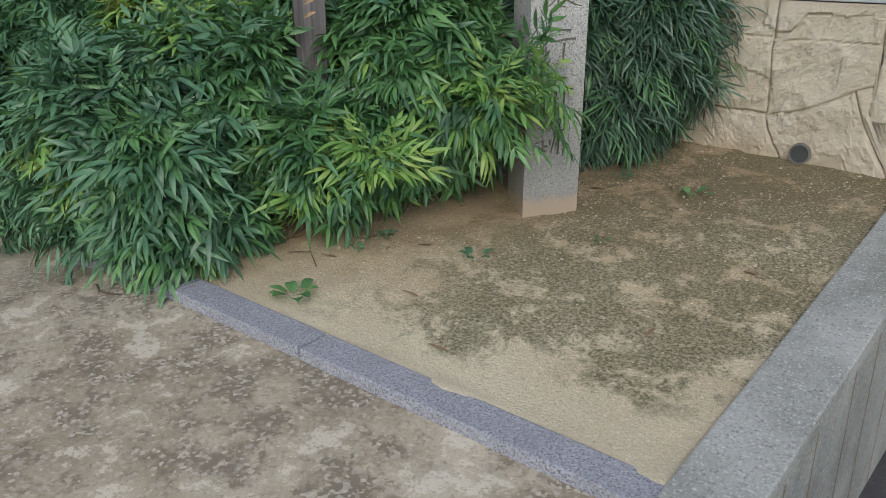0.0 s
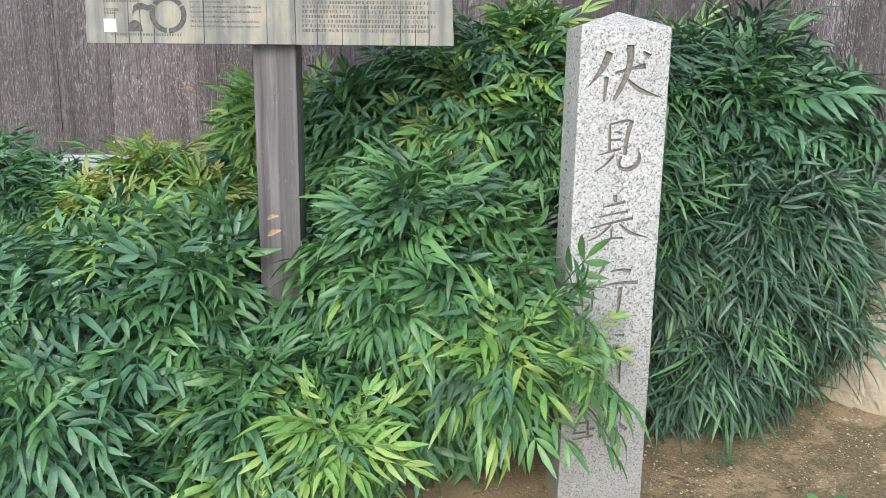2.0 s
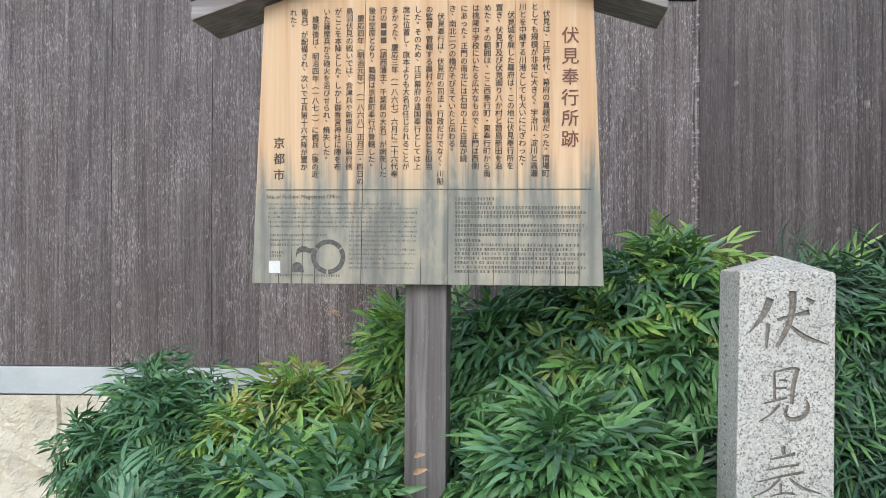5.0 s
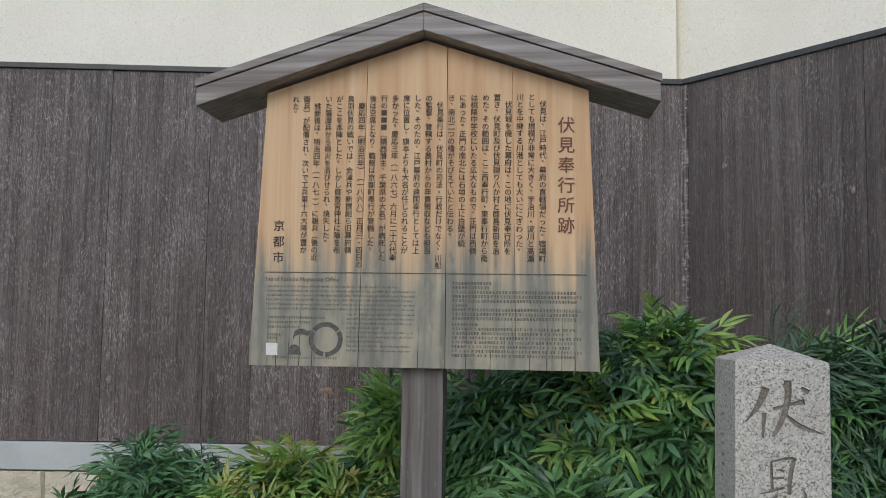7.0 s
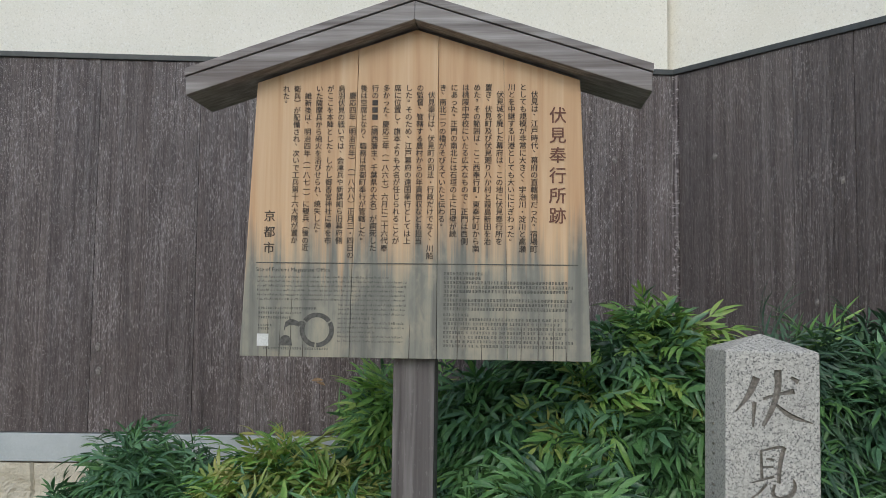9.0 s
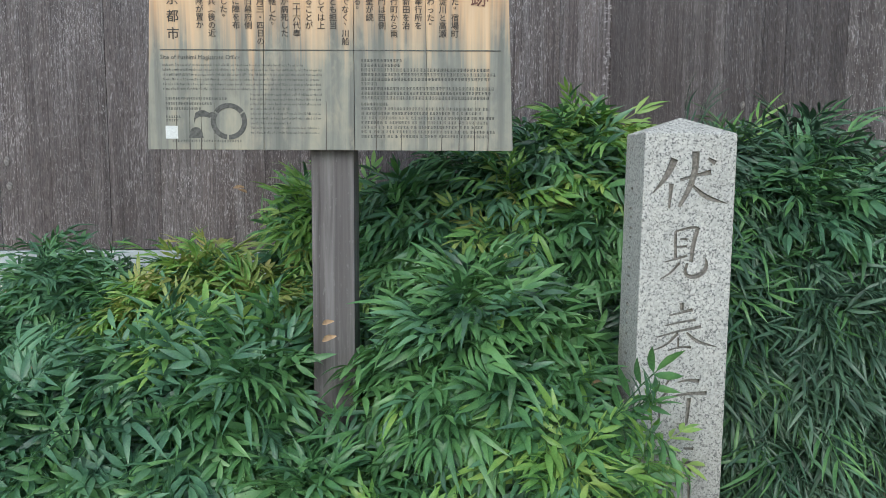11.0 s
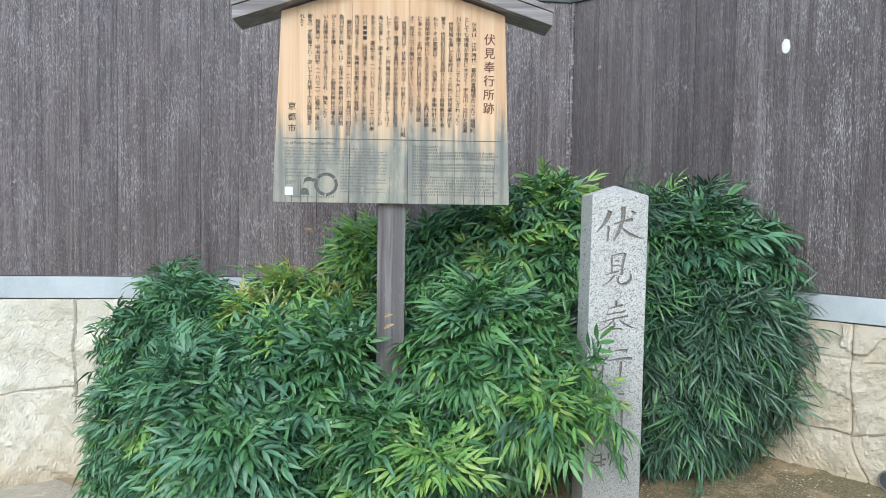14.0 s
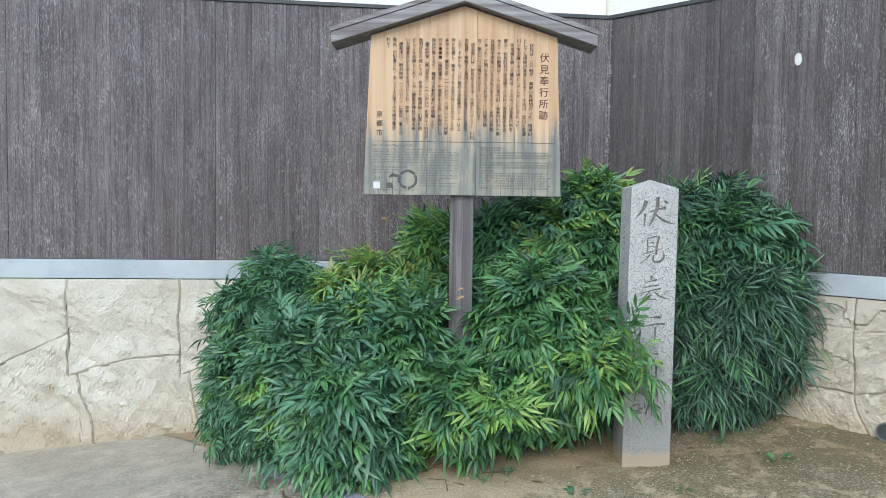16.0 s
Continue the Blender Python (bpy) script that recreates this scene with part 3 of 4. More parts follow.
def rock_blocks(which, length, wall):
    """Large cast blocks with split faces and wavy joints."""
    m = wall_frame(which)
    ny = 31.7 if which == "left" else 5.3
    bw, offset = (0.675, 0.665) if which == "left" else (0.43, 0.30)
    top = BAND_Z0[which]

    def joint_z(x):
        """Each block of the upper course has a slanting lower edge of its own."""
        i = math.floor((x - offset) / bw)
        f = (x - offset) / bw - i
        if which == "left":
            z = 0.433 - 0.31 * f if i % 3 == 1 else 0.30 - 0.13 * f * f
        else:
            z = 0.312 + 0.18 * f ** 1.3 if i % 3 == 0 else 0.34 - 0.02 * f
        return z + 0.012 * noise.noise((x * 8, ny, 1))

    def joint_x(i, z, low):
        x = offset + i * bw
        if low:
            x += (0.43 - max(z, -0.3)) * -0.22 if which == "left" else (0.31 - max(z, -0.05)) * 0.5
            x += 0.03 * noise.noise((i * 3.7, z * 3, 2))
        return x + 0.012 * noise.noise((z * 7, i * 2.2, ny))

    def relief(x, z):
        r = 0.0
        p, q = x * 0.78 + z * 0.63 + ny, z * 0.78 - x * 0.63
        for s, a in ((2.6, 0.06), (6.0, 0.036), (14, 0.018), (32, 0.009)):
            n = noise.noise((p * s * 0.7, q * s * 1.6, s))
            r += a * (0.55 - abs(n) * 2.0)
        if which == "left":
            return r * 0.42
        r *= 0.55
        for s, a in ((3.2, 0.1),):
            co = Vector((x * s + 0.5 * noise.noise((x * 5, z * 5, s)), z * s * 1.25 + 0.5 * noise.noise((z * 5, x * 5, s)), ny))
            spot = noise.voronoi(co)[1][0]
            tilt = noise.cell_vector(spot * 7.3)
            r += a / s * (tilt.x - 0.5) + a / s * 1.1 * ((tilt.y - 0.5) * (co.x - spot.x) + (tilt.z - 0.5) * (co.y - spot.y))
        return r * 0.62

    nu, nv = 64, 44
    for row in (0, 1):
        for i in range(-1, int(length / bw) + 1):
            verts, faces = [], []
            for a in range(nu + 1):
                for b in range(nv + 1):
                    u, v = a / nu, b / nv
                    z = 0.5 if not row else 0.15
                    for _ in range(4):
                        xa, xb = joint_x(i, z, row) + 0.0006, joint_x(i + 1, z, row) - 0.0006
                        x = max(0.004, min(length, xa + (xb - xa) * u))
                        zt = top - 0.004 if row == 0 else max(joint_z(x - 0.07), joint_z(x), joint_z(x + 0.07)) - 0.0006
                        zb = joint_z(max(xa + 0.002, min(xb - 0.002, x))) + 0.0006 if row == 0 else -0.5
                        z = zb + (zt - zb) * v
                    e = min(x - xa, xb - x, (z - zb) if row == 0 else 9, (zt - z) if row else 9)
                    edge = max(0.0, 1 - e / 0.012)
                    calm = max(0.0, min(1.0, (top - 0.008 - z) / 0.1))
                    d = -0.006 - relief(x, z) * (0.25 + 0.75 * calm) + 0.012 * edge * edge
                    d += 0.010 * max(0.0, 1 - abs(z - 0.655 - 0.004 * noise.noise((x * 5, 1, ny))) / 0.006) * (which == "right" or 0.4)
                    d += 0.010 * max(0.0, 1 - abs(z - 0.765) / 0.004) * (which == "right")
                    if row and z > joint_z(x):
                        d = max(d + 0.012, 0.012)
                    verts.append((x, min(0.048, d), z))
            if verts[-1][0] - verts[nv][0] < 0.05:
                continue
            for a in range(nu):
                for b in range(nv):
                    q = [a * (nv + 1) + b, (a + 1) * (nv + 1) + b, (a + 1) * (nv + 1) + b + 1, a * (nv + 1) + b + 1]
                    faces.append(q if which == "right" else q[::-1])
            ob = part("stone_block", mesh_of("stone_block", verts, faces, ROCK if which == "left" else ROCK_SOILED), None, wall)
            ob.matrix_world = m


def planks(which, length):
    m = wall_frame(which)
    top = empty("plank_fence_" + which)
    tagged(top, "dark charred cedar plank cladding, grain raised by weather", "plank fence", kind="structure")
    z0, rise = WOOD_Z0[which], RAIL_RISE[which]
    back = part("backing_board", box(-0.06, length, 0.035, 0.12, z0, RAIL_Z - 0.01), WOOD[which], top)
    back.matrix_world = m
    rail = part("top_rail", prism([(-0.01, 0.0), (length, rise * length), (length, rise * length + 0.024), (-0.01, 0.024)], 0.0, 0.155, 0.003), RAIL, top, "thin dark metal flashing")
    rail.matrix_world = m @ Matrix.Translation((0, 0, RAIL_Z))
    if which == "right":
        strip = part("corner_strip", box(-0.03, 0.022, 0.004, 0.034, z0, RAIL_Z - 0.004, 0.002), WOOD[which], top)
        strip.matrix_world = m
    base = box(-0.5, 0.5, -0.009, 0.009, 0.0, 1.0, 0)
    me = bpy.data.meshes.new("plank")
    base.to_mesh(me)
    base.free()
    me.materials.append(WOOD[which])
    rng = random.Random(3 if which == "left" else 8)
    x = 0.004
    while x < length:
        w = rng.uniform(0.17, 0.235)
        ob = new("plank", me)
        ob.parent = top
        ob.matrix_world = m @ Matrix.Translation((x + w / 2, 0.02 + rng.uniform(-0.002, 0.002), z0)) @ Matrix.Diagonal((w - 0.0014, 1, RAIL_Z + rise * x - z0, 1))
        x += w
    return top


def fence_marks(fences):
    """Knots that stand out on the planks: wall, distance from the corner, height, half width, half height, pale or grey."""
    for which, x, z, rx, rz, mat in (("right", 1.238, 2.068, 0.02, 0.034, PALE), ("right", 0.199, 2.082, 0.011, 0.015, KNOT), ("right", 0.626, 1.485, 0.01, 0.014, KNOT),
                                     ("right", 0.73, 1.925, 0.01, 0.015, KNOT), ("right", 1.55, 2.1, 0.012, 0.016, KNOT), ("left", 2.438, 1.262, 0.013, 0.02, KNOT),
                                     ("left", 2.432, 1.162, 0.014, 0.018, KNOT), ("left", 0.25, 2.09, 0.011, 0.016, KNOT), ("left", 3.17, 1.146, 0.014, 0.018, KNOT), ("left", 3.07, 1.249, 0.012, 0.016, KNOT)):
        bm = bmesh.new()
        bmesh.ops.create_uvsphere(bm, u_segments=14, v_segments=8, radius=1.0, matrix=Matrix.Diagonal((rx, 0.004, rz, 1)))
        for v in bm.verts:
            v.co.x += 0.006 * noise.noise((v.co.x * 60, v.co.z * 60, x))
        ob = part("knot", bm, mat, fences[which], "pale bare knot" if mat is PALE else "weathered grey knot", True)
        ob.matrix_world = wall_frame(which) @ Matrix.Translation((x, 0.0105, z))


def drain():
    ob = empty("drain_pipe", pose(-0.748, 4.084, 0.168) @ Matrix.Scale(0.92, 4))
    tagged(ob, "round drain outlet in the foot of the rock-face wall", "drain pipe")
    bm = bmesh.new()
    n = 20
    for r, ys in ((0.05, (-0.012, 0.05)), (0.043, (-0.012, 0.05))):
        for y in ys:
            for q in range(n):
                a = 2 * math.pi * q / n
                bm.verts.new((r * math.cos(a), y, r * math.sin(a)))
    bm.verts.ensure_lookup_table()
    v = bm.verts
    for q in range(n):
        p = (q + 1) % n
        bm.faces.new((v[q], v[p], v[n + p], v[n + q]))
        bm.faces.new((v[2 * n + p], v[2 * n + q], v[3 * n + q], v[3 * n + p]))
        bm.faces.new((v[p], v[q], v[2 * n + q], v[2 * n + p]))
    ring = part("pipe_ring", bm, DUCT, ob)
    # dark disc across the mouth, painted in for the shade inside
    bm = bmesh.new()
    bmesh.ops.create_circle(bm, cap_ends=True, segments=20, radius=0.044, matrix=Matrix.Rotation(radians(90), 4, "X") @ Matrix.Translation((0, 0, 0.004)))
    part("bore", bm, RAIL, ring, "flat dark disc painted as the shade inside the pipe")


# ---- the stone marker ----
MARKER = pose(-1.3999, 2.9691, 0, 0, 0, 47.46) @ pose(0, 0, 0, -0.7, 0.68, 0)   # slightly off plumb; x along the face, y into the stone


def carve(body, cutters):
    """Cuts the lettering out of the stone."""
    for c in cutters:
        mod = body.modifiers.new("carve", "BOOLEAN")
        mod.operation, mod.solver, mod.object = "DIFFERENCE", "EXACT", c
    bpy.context.view_layer.update()
    me = bpy.data.meshes.new_from_object(body.evaluated_get(bpy.context.evaluated_depsgraph_get()))
    body.modifiers.clear()
    for c in cutters:
        bpy.data.objects.remove(c)
    if len(me.polygons) > 150:
        body.data = me


# brush strokes of the six carved characters: x, y, width along each stroke
CHARACTERS = (
    ((((287, 250, 46), (250, 340, 36), (182, 418, 8)), ((276, 370, 30), (268, 490, 14)), ((318, 352, 20), (400, 326, 18), (472, 312, 34)),
      ((390, 213, 46), (395, 300, 38), (365, 400, 34), (318, 482, 22)), ((385, 380, 18), (450, 435, 36), (560, 462, 8)), ((455, 246, 20), (492, 268, 32))), 1.248, 118, 350),
    ((((285, 142, 18), (290, 280, 20)), ((280, 142, 12), (380, 114, 20), (406, 132, 22)), ((396, 126, 26), (376, 200, 28), (370, 290, 24)), ((310, 177, 12), (346, 180, 16)),
      ((292, 216, 12), (346, 213, 16)), ((238, 291, 10), (350, 258, 18)), ((312, 295, 18), (270, 345, 16), (214, 377, 6)),
      ((352, 296, 18), (336, 345, 22), (372, 367, 26), (430, 350, 30), (454, 302, 26), (440, 266, 8))), 1.074, 96, 245),
    ((((314, -110, 28), (318, -70, 22)), ((253, -45, 10), (310, -60, 15), (372, -76, 22)), ((233, 6, 9), (320, -15, 14), (390, -26, 18)), ((198, 63, 9), (310, 30, 16), (417, 8, 20)),
      ((302, 42, 18), (250, 100, 16), (178, 131, 6)), ((345, 38, 14), (400, 85, 24), (502, 107, 7)), ((305, 62, 16), (305, 122, 14)), ((255, 129, 8), (320, 108, 14), (372, 113, 16))), 0.895, 78, 10),
    ((((266, 298, 22), (238, 345, 10)), ((250, 375, 20), (170, 462, 8)), ((214, 436, 20), (210, 542, 14)), ((300, 329, 10), (355, 315, 18), (412, 322, 24)),
      ((262, 404, 10), (350, 385, 18), (452, 382, 26)), ((362, 408, 26), (358, 480, 24), (354, 540, 18)), ((356, 540, 16), (304, 541, 6))), 0.714, 66, 420),
    ((((170, 104, 12), (245, 112, 18)), ((184, 120, 20), (168, 236, 12)), ((240, 120, 18), (236, 176, 12)), ((184, 176, 12), (238, 172, 12)), ((332, 20, 14), (382, 22, 18)),
      ((280, 99, 10), (350, 90, 18), (432, 100, 22)), ((302, 108, 18), (300, 212, 12)), ((364, 118, 24), (370, 285, 14))), 0.535, 52, 140),
    ((((130, 520, 16), (124, 572, 14)), ((132, 512, 12), (196, 500, 16)), ((132, 566, 12), (192, 556, 14)), ((196, 490, 20), (202, 590, 16)), ((120, 602, 8), (232, 574, 16)), ((204, 540, 12), (240, 535, 16)),
      ((288, 380, 18), (338, 386, 20)), ((282, 436, 12), (374, 411, 18)), ((302, 448, 18), (268, 592, 10)), ((331, 444, 26), (326, 602, 18)), ((370, 500, 12), (416, 541, 24)), ((254, 488, 14), (260, 532, 18))), 0.362, 40, 490),
)


def groove(pts):
    """A chisel cut along a stroke: x, z, width. Wide at the face, narrower in the depth."""
    fine = []
    for a, b in zip(pts, pts[1:]):
        for q in range(3):
            fine.append([a[k] + (b[k] - a[k]) * q / 3 for k in range(3)])
    fine.append(list(pts[-1]))
    for _ in range(2):
        fine = [fine[0]] + [[(p[k] + 2 * c[k] + n[k]) / 4 for k in range(3)] for p, c, n in zip(fine, fine[1:], fine[2:])] + [fine[-1]]
    bm = bmesh.new()
    rings = []
    for i, (x, z, w) in enumerate(fine):
        a, b = fine[max(i - 1, 0)], fine[min(i + 1, len(fine) - 1)]
        d = Vector((b[0] - a[0], b[1] - a[1])).normalized()
        nx, nz = -d.y, d.x
        h, depth = max(w, 0.003) * 0.6, 0.005 + min(0.007, w * 0.5)
        rings.append([bm.verts.new((x + nx * q * h, y, z + nz * q * h)) for q, y in ((1.15, -0.004), (0.5, depth), (-0.5, depth), (-1.15, -0.004))])
    for r0, r1 in zip(rings, rings[1:]):
        for q in range(4):
            bm.faces.new((r0[q], r0[(q + 1) % 4], r1[(q + 1) % 4], r1[q]))
    bm.faces.new(rings[0][::-1])
    bm.faces.new(rings[-1])
    bmesh.ops.recalc_face_normals(bm, faces=bm.faces)
    me = bpy.data.meshes.new("groove")
    bm.to_mesh(me)
    bm.free()
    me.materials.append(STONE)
    me.materials.append(CARVE_SHADE)
    # groove faces take the darkened slot, so their shade is partly colour
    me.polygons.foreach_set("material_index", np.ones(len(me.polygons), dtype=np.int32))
    return me


def stone_marker():
    ob = empty("stone_marker", MARKER)
    tagged(ob, "pale granite marker post with carved characters, soiled foot", "stone marker")
    bm = bmesh.new()
    x0, x1, y0, y1 = -0.112, 0.112, 0.0, 0.2075
    lo = [bm.verts.new((x, y, -0.25)) for x, y in ((x0, y0), (x1, y0), (x1, y1), (x0, y1))]
    hi = [bm.verts.new((x, y, 1.3585)) for x, y in ((x0 + 0.003, y0 + 0.004), (x1 - 0.003, y0 + 0.004), (x1 - 0.003, y1), (x0 + 0.003, y1))]
    tip = bm.verts.new(((x0 + x1) / 2, (y0 + y1) / 2, 1.399))
    bm.faces.new(lo[::-1])
    for i in range(4):
        j = (i + 1) % 4
        bm.faces.new((lo[i], lo[j], hi[j], hi[i]))
        bm.faces.new((hi[i], hi[j], tip))
    bmesh.ops.bevel(bm, geom=[e for e in bm.edges], offset=0.004, segments=2, affect="EDGES", profile=0.5)
    body = part("shaft", bm, STONE, ob)
    body.data.materials.append(CARVE_SHADE)
    cutters = []
    for strokes, z_mid, x_left, y_mid in CHARACTERS:
        for st in strokes:
            pts = [(-0.117 + (x - x_left) * 0.000472, z_mid - (y - y_mid) * 0.00049, w * 0.0004) for x, y, w in st]
            c = new("cutter", groove(pts))
            c.matrix_world = MARKER
            cutters.append(c)
    carve(body, cutters)
    # small side lettering as bars in the same painted shade
    z = 1.22
    rng = random.Random(5)
    while z > 0.45:
        h = rng.uniform(0.008, 0.014)
        part("inscription_bar", box(x0 - 0.0006, x0 + 0.004, 0.108 + rng.uniform(-0.004, 0.006), 0.12 + rng.uniform(-0.003, 0.003), z, z + h * 0.45), CARVE_SHADE, ob)
        z -= rng.choice((0.022, 0.027, 0.05))
    return ob


# ---- the notice board ----
NOTICE = pose(-2.15, 2.486, 0, 0, 0, 46.9)   # x along the board, y into it
TITLE = "伏見奉行所跡"
TEXT = ("　伏見は、江戸時代、幕府の直轄領だった。宿場町", "としても規模が非常に大きく、宇治川・淀川と高瀬", "川とを中継する川港としても大いににぎわった。",
        "　伏見城を廃した幕府は、この地に伏見奉行所を", "置き、伏見町及び伏見廻り八か村と葭島新田を治", "めた。その範囲は、ここ西奉行町・東奉行町から南",
        "は桃陵中学校にいたる広大なもので、正門は西側", "にあった。正門の南北には石垣の上に白壁が続", "き、南北二つの櫓がそびえていたと伝わる。",
        "　伏見奉行は、伏見町の司法・行政だけでなく、川船", "の監督、管轄する農村からの年貢徴収なども担当", "した。そのため、江戸幕府の遠国奉行としては上",
        "席に位置し、旗本よりも大名が任じられることが", "多かった。慶応三年（一八六七）六月に二十六代奉", "行の■■■（請西藩主、千葉県の大名）が病死した",
        "後は空席となり、職務は京都町奉行が管轄した。", "　慶応四年（明治元年）（一八六八）正月三・四日の", "鳥羽伏見の戦いでは、会津兵や新撰組ら旧幕府側",
        "がここを本陣とした。しかし御香宮神社に陣を布", "いた薩摩兵から砲火を浴びせられ、焼失した。", "　維新後は、明治四年（一八七一）に親兵（後の近",
        "衛兵）が配備され、次いで工兵第十六大隊が置か", "れた。")
UPRIGHT = str.maketrans("（）", "︵︶")


def roof_z(x):
    return 2.225 - 0.325 * abs(x)


def column(text, x, z_top, pitch, size, parent, name="text_column"):
    """One column of upright lettering, read downwards."""
    joined = []
    for i, ch in enumerate(text.translate(UPRIGHT)):
        if ch == "　":
            continue
        me = glyph_mesh(ch, size, INK)
        dx, dz = (0.45 * size, 0.5 * size) if ch in "、。" else (0, 0)
        co = np.empty(len(me.vertices) * 3)
        me.vertices.foreach_get("co", co)
        co = co.reshape(-1, 3)
        base = z_top - (i + 0.5) * pitch - size * 0.38 + dz
        for shift, rise, lift in ((-0.011, 0.005, 0.0), (0.011, -0.005, -0.00025)):
            joined.append((np.c_[co[:, 0] + dx * 0.6 + shift * size, np.full(len(co), lift), co[:, 1] + base + rise * size], [list(p.vertices) for p in me.polygons]))
        bpy.data.meshes.remove(me)
    verts, faces, n = [], [], 0
    for co, fs in joined:
        verts.append(co)
        faces += [[n + q for q in f] for f in fs]
        n += len(co)
    ob = part(name, mesh_of(name, np.concatenate(verts), faces, TITLEINK if name == "title" else INK), None, parent)
    ob.matrix_local = Matrix.Translation((x, -0.0016, 0))
    return tagged(ob, kind="stuff")


def notice_board():
    ob = empty("notice_board", NOTICE)
    tagged(ob, "roofed wooden notice board with inked history text on a post", "notice board")
    zb = 1.313

    def side(x, z):
        return x * (1 - 0.065 * (z - zb) / 0.74)

    boards = []
    for a, b in ((-0.475, -0.1727), (-0.1715, 0.064), (0.0652, 0.2545), (0.2551, 0.475)):
        out = []
        for x in (a, b):
            out.append((x, zb))
        xs = [b] + ([0.0] if a < 0 < b else []) + [a]
        for x in xs:
            out.append((side(x, 2.05), roof_z(side(x, 2.05)) - 0.012))
        boards.append((a, b, part("board_plank", prism(out, 0.0, 0.03, 0.0012), BOARD, ob)))
    # cracks in the silvered lower part
    rng = random.Random(11)
    for x in (-0.40, -0.365, -0.335, -0.3, -0.01, 0.12, 0.185, 0.29, 0.335, 0.375, 0.41):
        h = rng.uniform(0.05, 0.2)
        part("crack", prism([(x - 0.0011, zb), (x + 0.0011, zb), (x + 0.002, zb + h)], -0.0006, 0.004), INK, next(p for a, b, p in boards if a <= x <= b))
    for s in (-1, 1):
        out = [(0, 2.222), (s * 0.627, 2.02), (s * 0.627, 2.071), (0, 2.273)]
        part("roof_board", prism(out, -0.06, 0.15, 0.003), ROOF, ob)
        out = [(0, 2.2755), (s * 0.63, 2.0725), (s * 0.63, 2.094), (0, 2.297)]
        part("roof_cap", prism(out, -0.064, 0.154, 0.002), ROOF, ob)
    part("post", box(-0.056, 0.058, 0.033, 0.148, -0.2, 2.17, 0.004), POST, ob)
    part("batten", box(-0.43, 0.43, 0.031, 0.055, 1.42, 1.47, 0.002), POST, ob)
    part("footing", box(-0.075, 0.08, 0.01, 0.17, -0.3, 0.055, 0.012), SOILED, ob, "soil-stained concrete footing")
    # inked text
    column(TITLE, 0.385, 2.0, 0.0545, 0.047, ob, "title")
    for i, t in enumerate(TEXT):
        column(t, 0.3225 - i * 0.0311, 2.06, 0.02, 0.0205, ob)
    column("京都市", -0.4, 1.718, 0.0436, 0.033, ob, "signature")
    part("rule_line", box(-0.435, 0.44, -0.0016, 0.001, 1.5665, 1.569), GREYINK, ob)
    head = part("english_heading", glyph_mesh("Site of Fushimi Magistrate Office", 0.0158, GREYINK), None, ob)
    head.matrix_local = pose(-0.332, -0.0016, 1.544, 90)

    def small_print(name, lines, h, kind):
        """Unreadable lines: latin letters as tiny uprights grouped into words, other scripts as tiny crossed bars."""
        bm = bmesh.new()

        def ink(xa, xb, za, zb_):
            vs = [bm.verts.new(p) for p in ((xa, -0.0008, za), (xb, -0.0008, za), (xb, -0.0008, zb_), (xa, -0.0008, zb_))]
            bm.faces.new(vs)

        for x0, x1, z in lines:
            x = x0
            while x < x1 - h:
                if kind == "latin":
                    for _ in range(rng.randint(2, 8)):
                        hh = h * rng.choice((0.7, 0.7, 0.75, 1.1))
                        ink(x, x + 0.0006, z, z + hh)
                        if rng.random() < 0.7:
                            ink(x + 0.0006, x + 0.0014, z + hh * rng.choice((0.0, 0.4, 0.8)), z + hh * rng.choice((0.25, 0.6, 1.0)))
                        x += 0.0021
                    x += 0.0018
                else:
                    w = h * rng.uniform(0.75, 0.95)
                    for q in range(3):
                        ink(x, x + w * rng.uniform(0.6, 1.0), z + h * (0.1 + 0.33 * q), z + h * (0.24 + 0.33 * q))
                    xa = x + w * rng.uniform(0.1, 0.7)
                    ink(xa, xa + w * 0.17, z, z + h)
                    x += w + 0.0012 + (0.004 if kind == "words" and rng.random() < 0.25 else 0)
        tagged(part(name, bm, GREYINK, ob), kind="stuff")

    small_print("english_text", [(-0.43, -0.02 if i else -0.06, 1.5265 - i * 0.0122) for i in range(6)], 0.0062, "latin")
    small_print("english_text", [(-0.205, -0.02 if i not in (3, 6) else -0.1, 1.452 - i * 0.0122) for i in range(9)], 0.0062, "latin")
    small_print("funding_note", [(-0.425, -0.26, 1.441), (-0.425, -0.3, 1.428), (-0.425, -0.33, 1.415), (-0.425, -0.385, 1.394), (-0.425, -0.385, 1.385), (-0.41, -0.225, 1.332)], 0.0065, "script")
    small_print("chinese_text", [(0.082, 0.43 - (0.24 if i in (0, 1) else 0.3 if i == 5 else 0.008 * (i % 3)), 1.538 - i * 0.0118) for i in range(9)], 0.0085, "script")
    small_print("korean_text", [(0.082, 0.43 - (0.27 if i == 0 else 0.015 * (i % 3)), 1.428 - i * 0.0118) for i in range(8)], 0.0078, "words")
    part("label_square", box(-0.427, -0.395, -0.0018, 0.001, 1.341, 1.374), STICKER, ob, "white paper square")
    # ring emblem of three arcs, with a small dome beside it
    cx, cz, ro, ri = -0.262, 1.386, 0.047, 0.0345
    for a0, a1 in ((36, 143), (150, 262), (270, 390)):
        out = [(cx + ro * math.cos(radians(a0 + (a1 - a0) * q / 12)), cz + ro * math.sin(radians(a0 + (a1 - a0) * q / 12))) for q in range(13)]
        out += [(cx + ri * math.cos(radians(a1 - (a1 - a0) * q / 12)), cz + ri * math.sin(radians(a1 - (a1 - a0) * q / 12))) for q in range(13)]
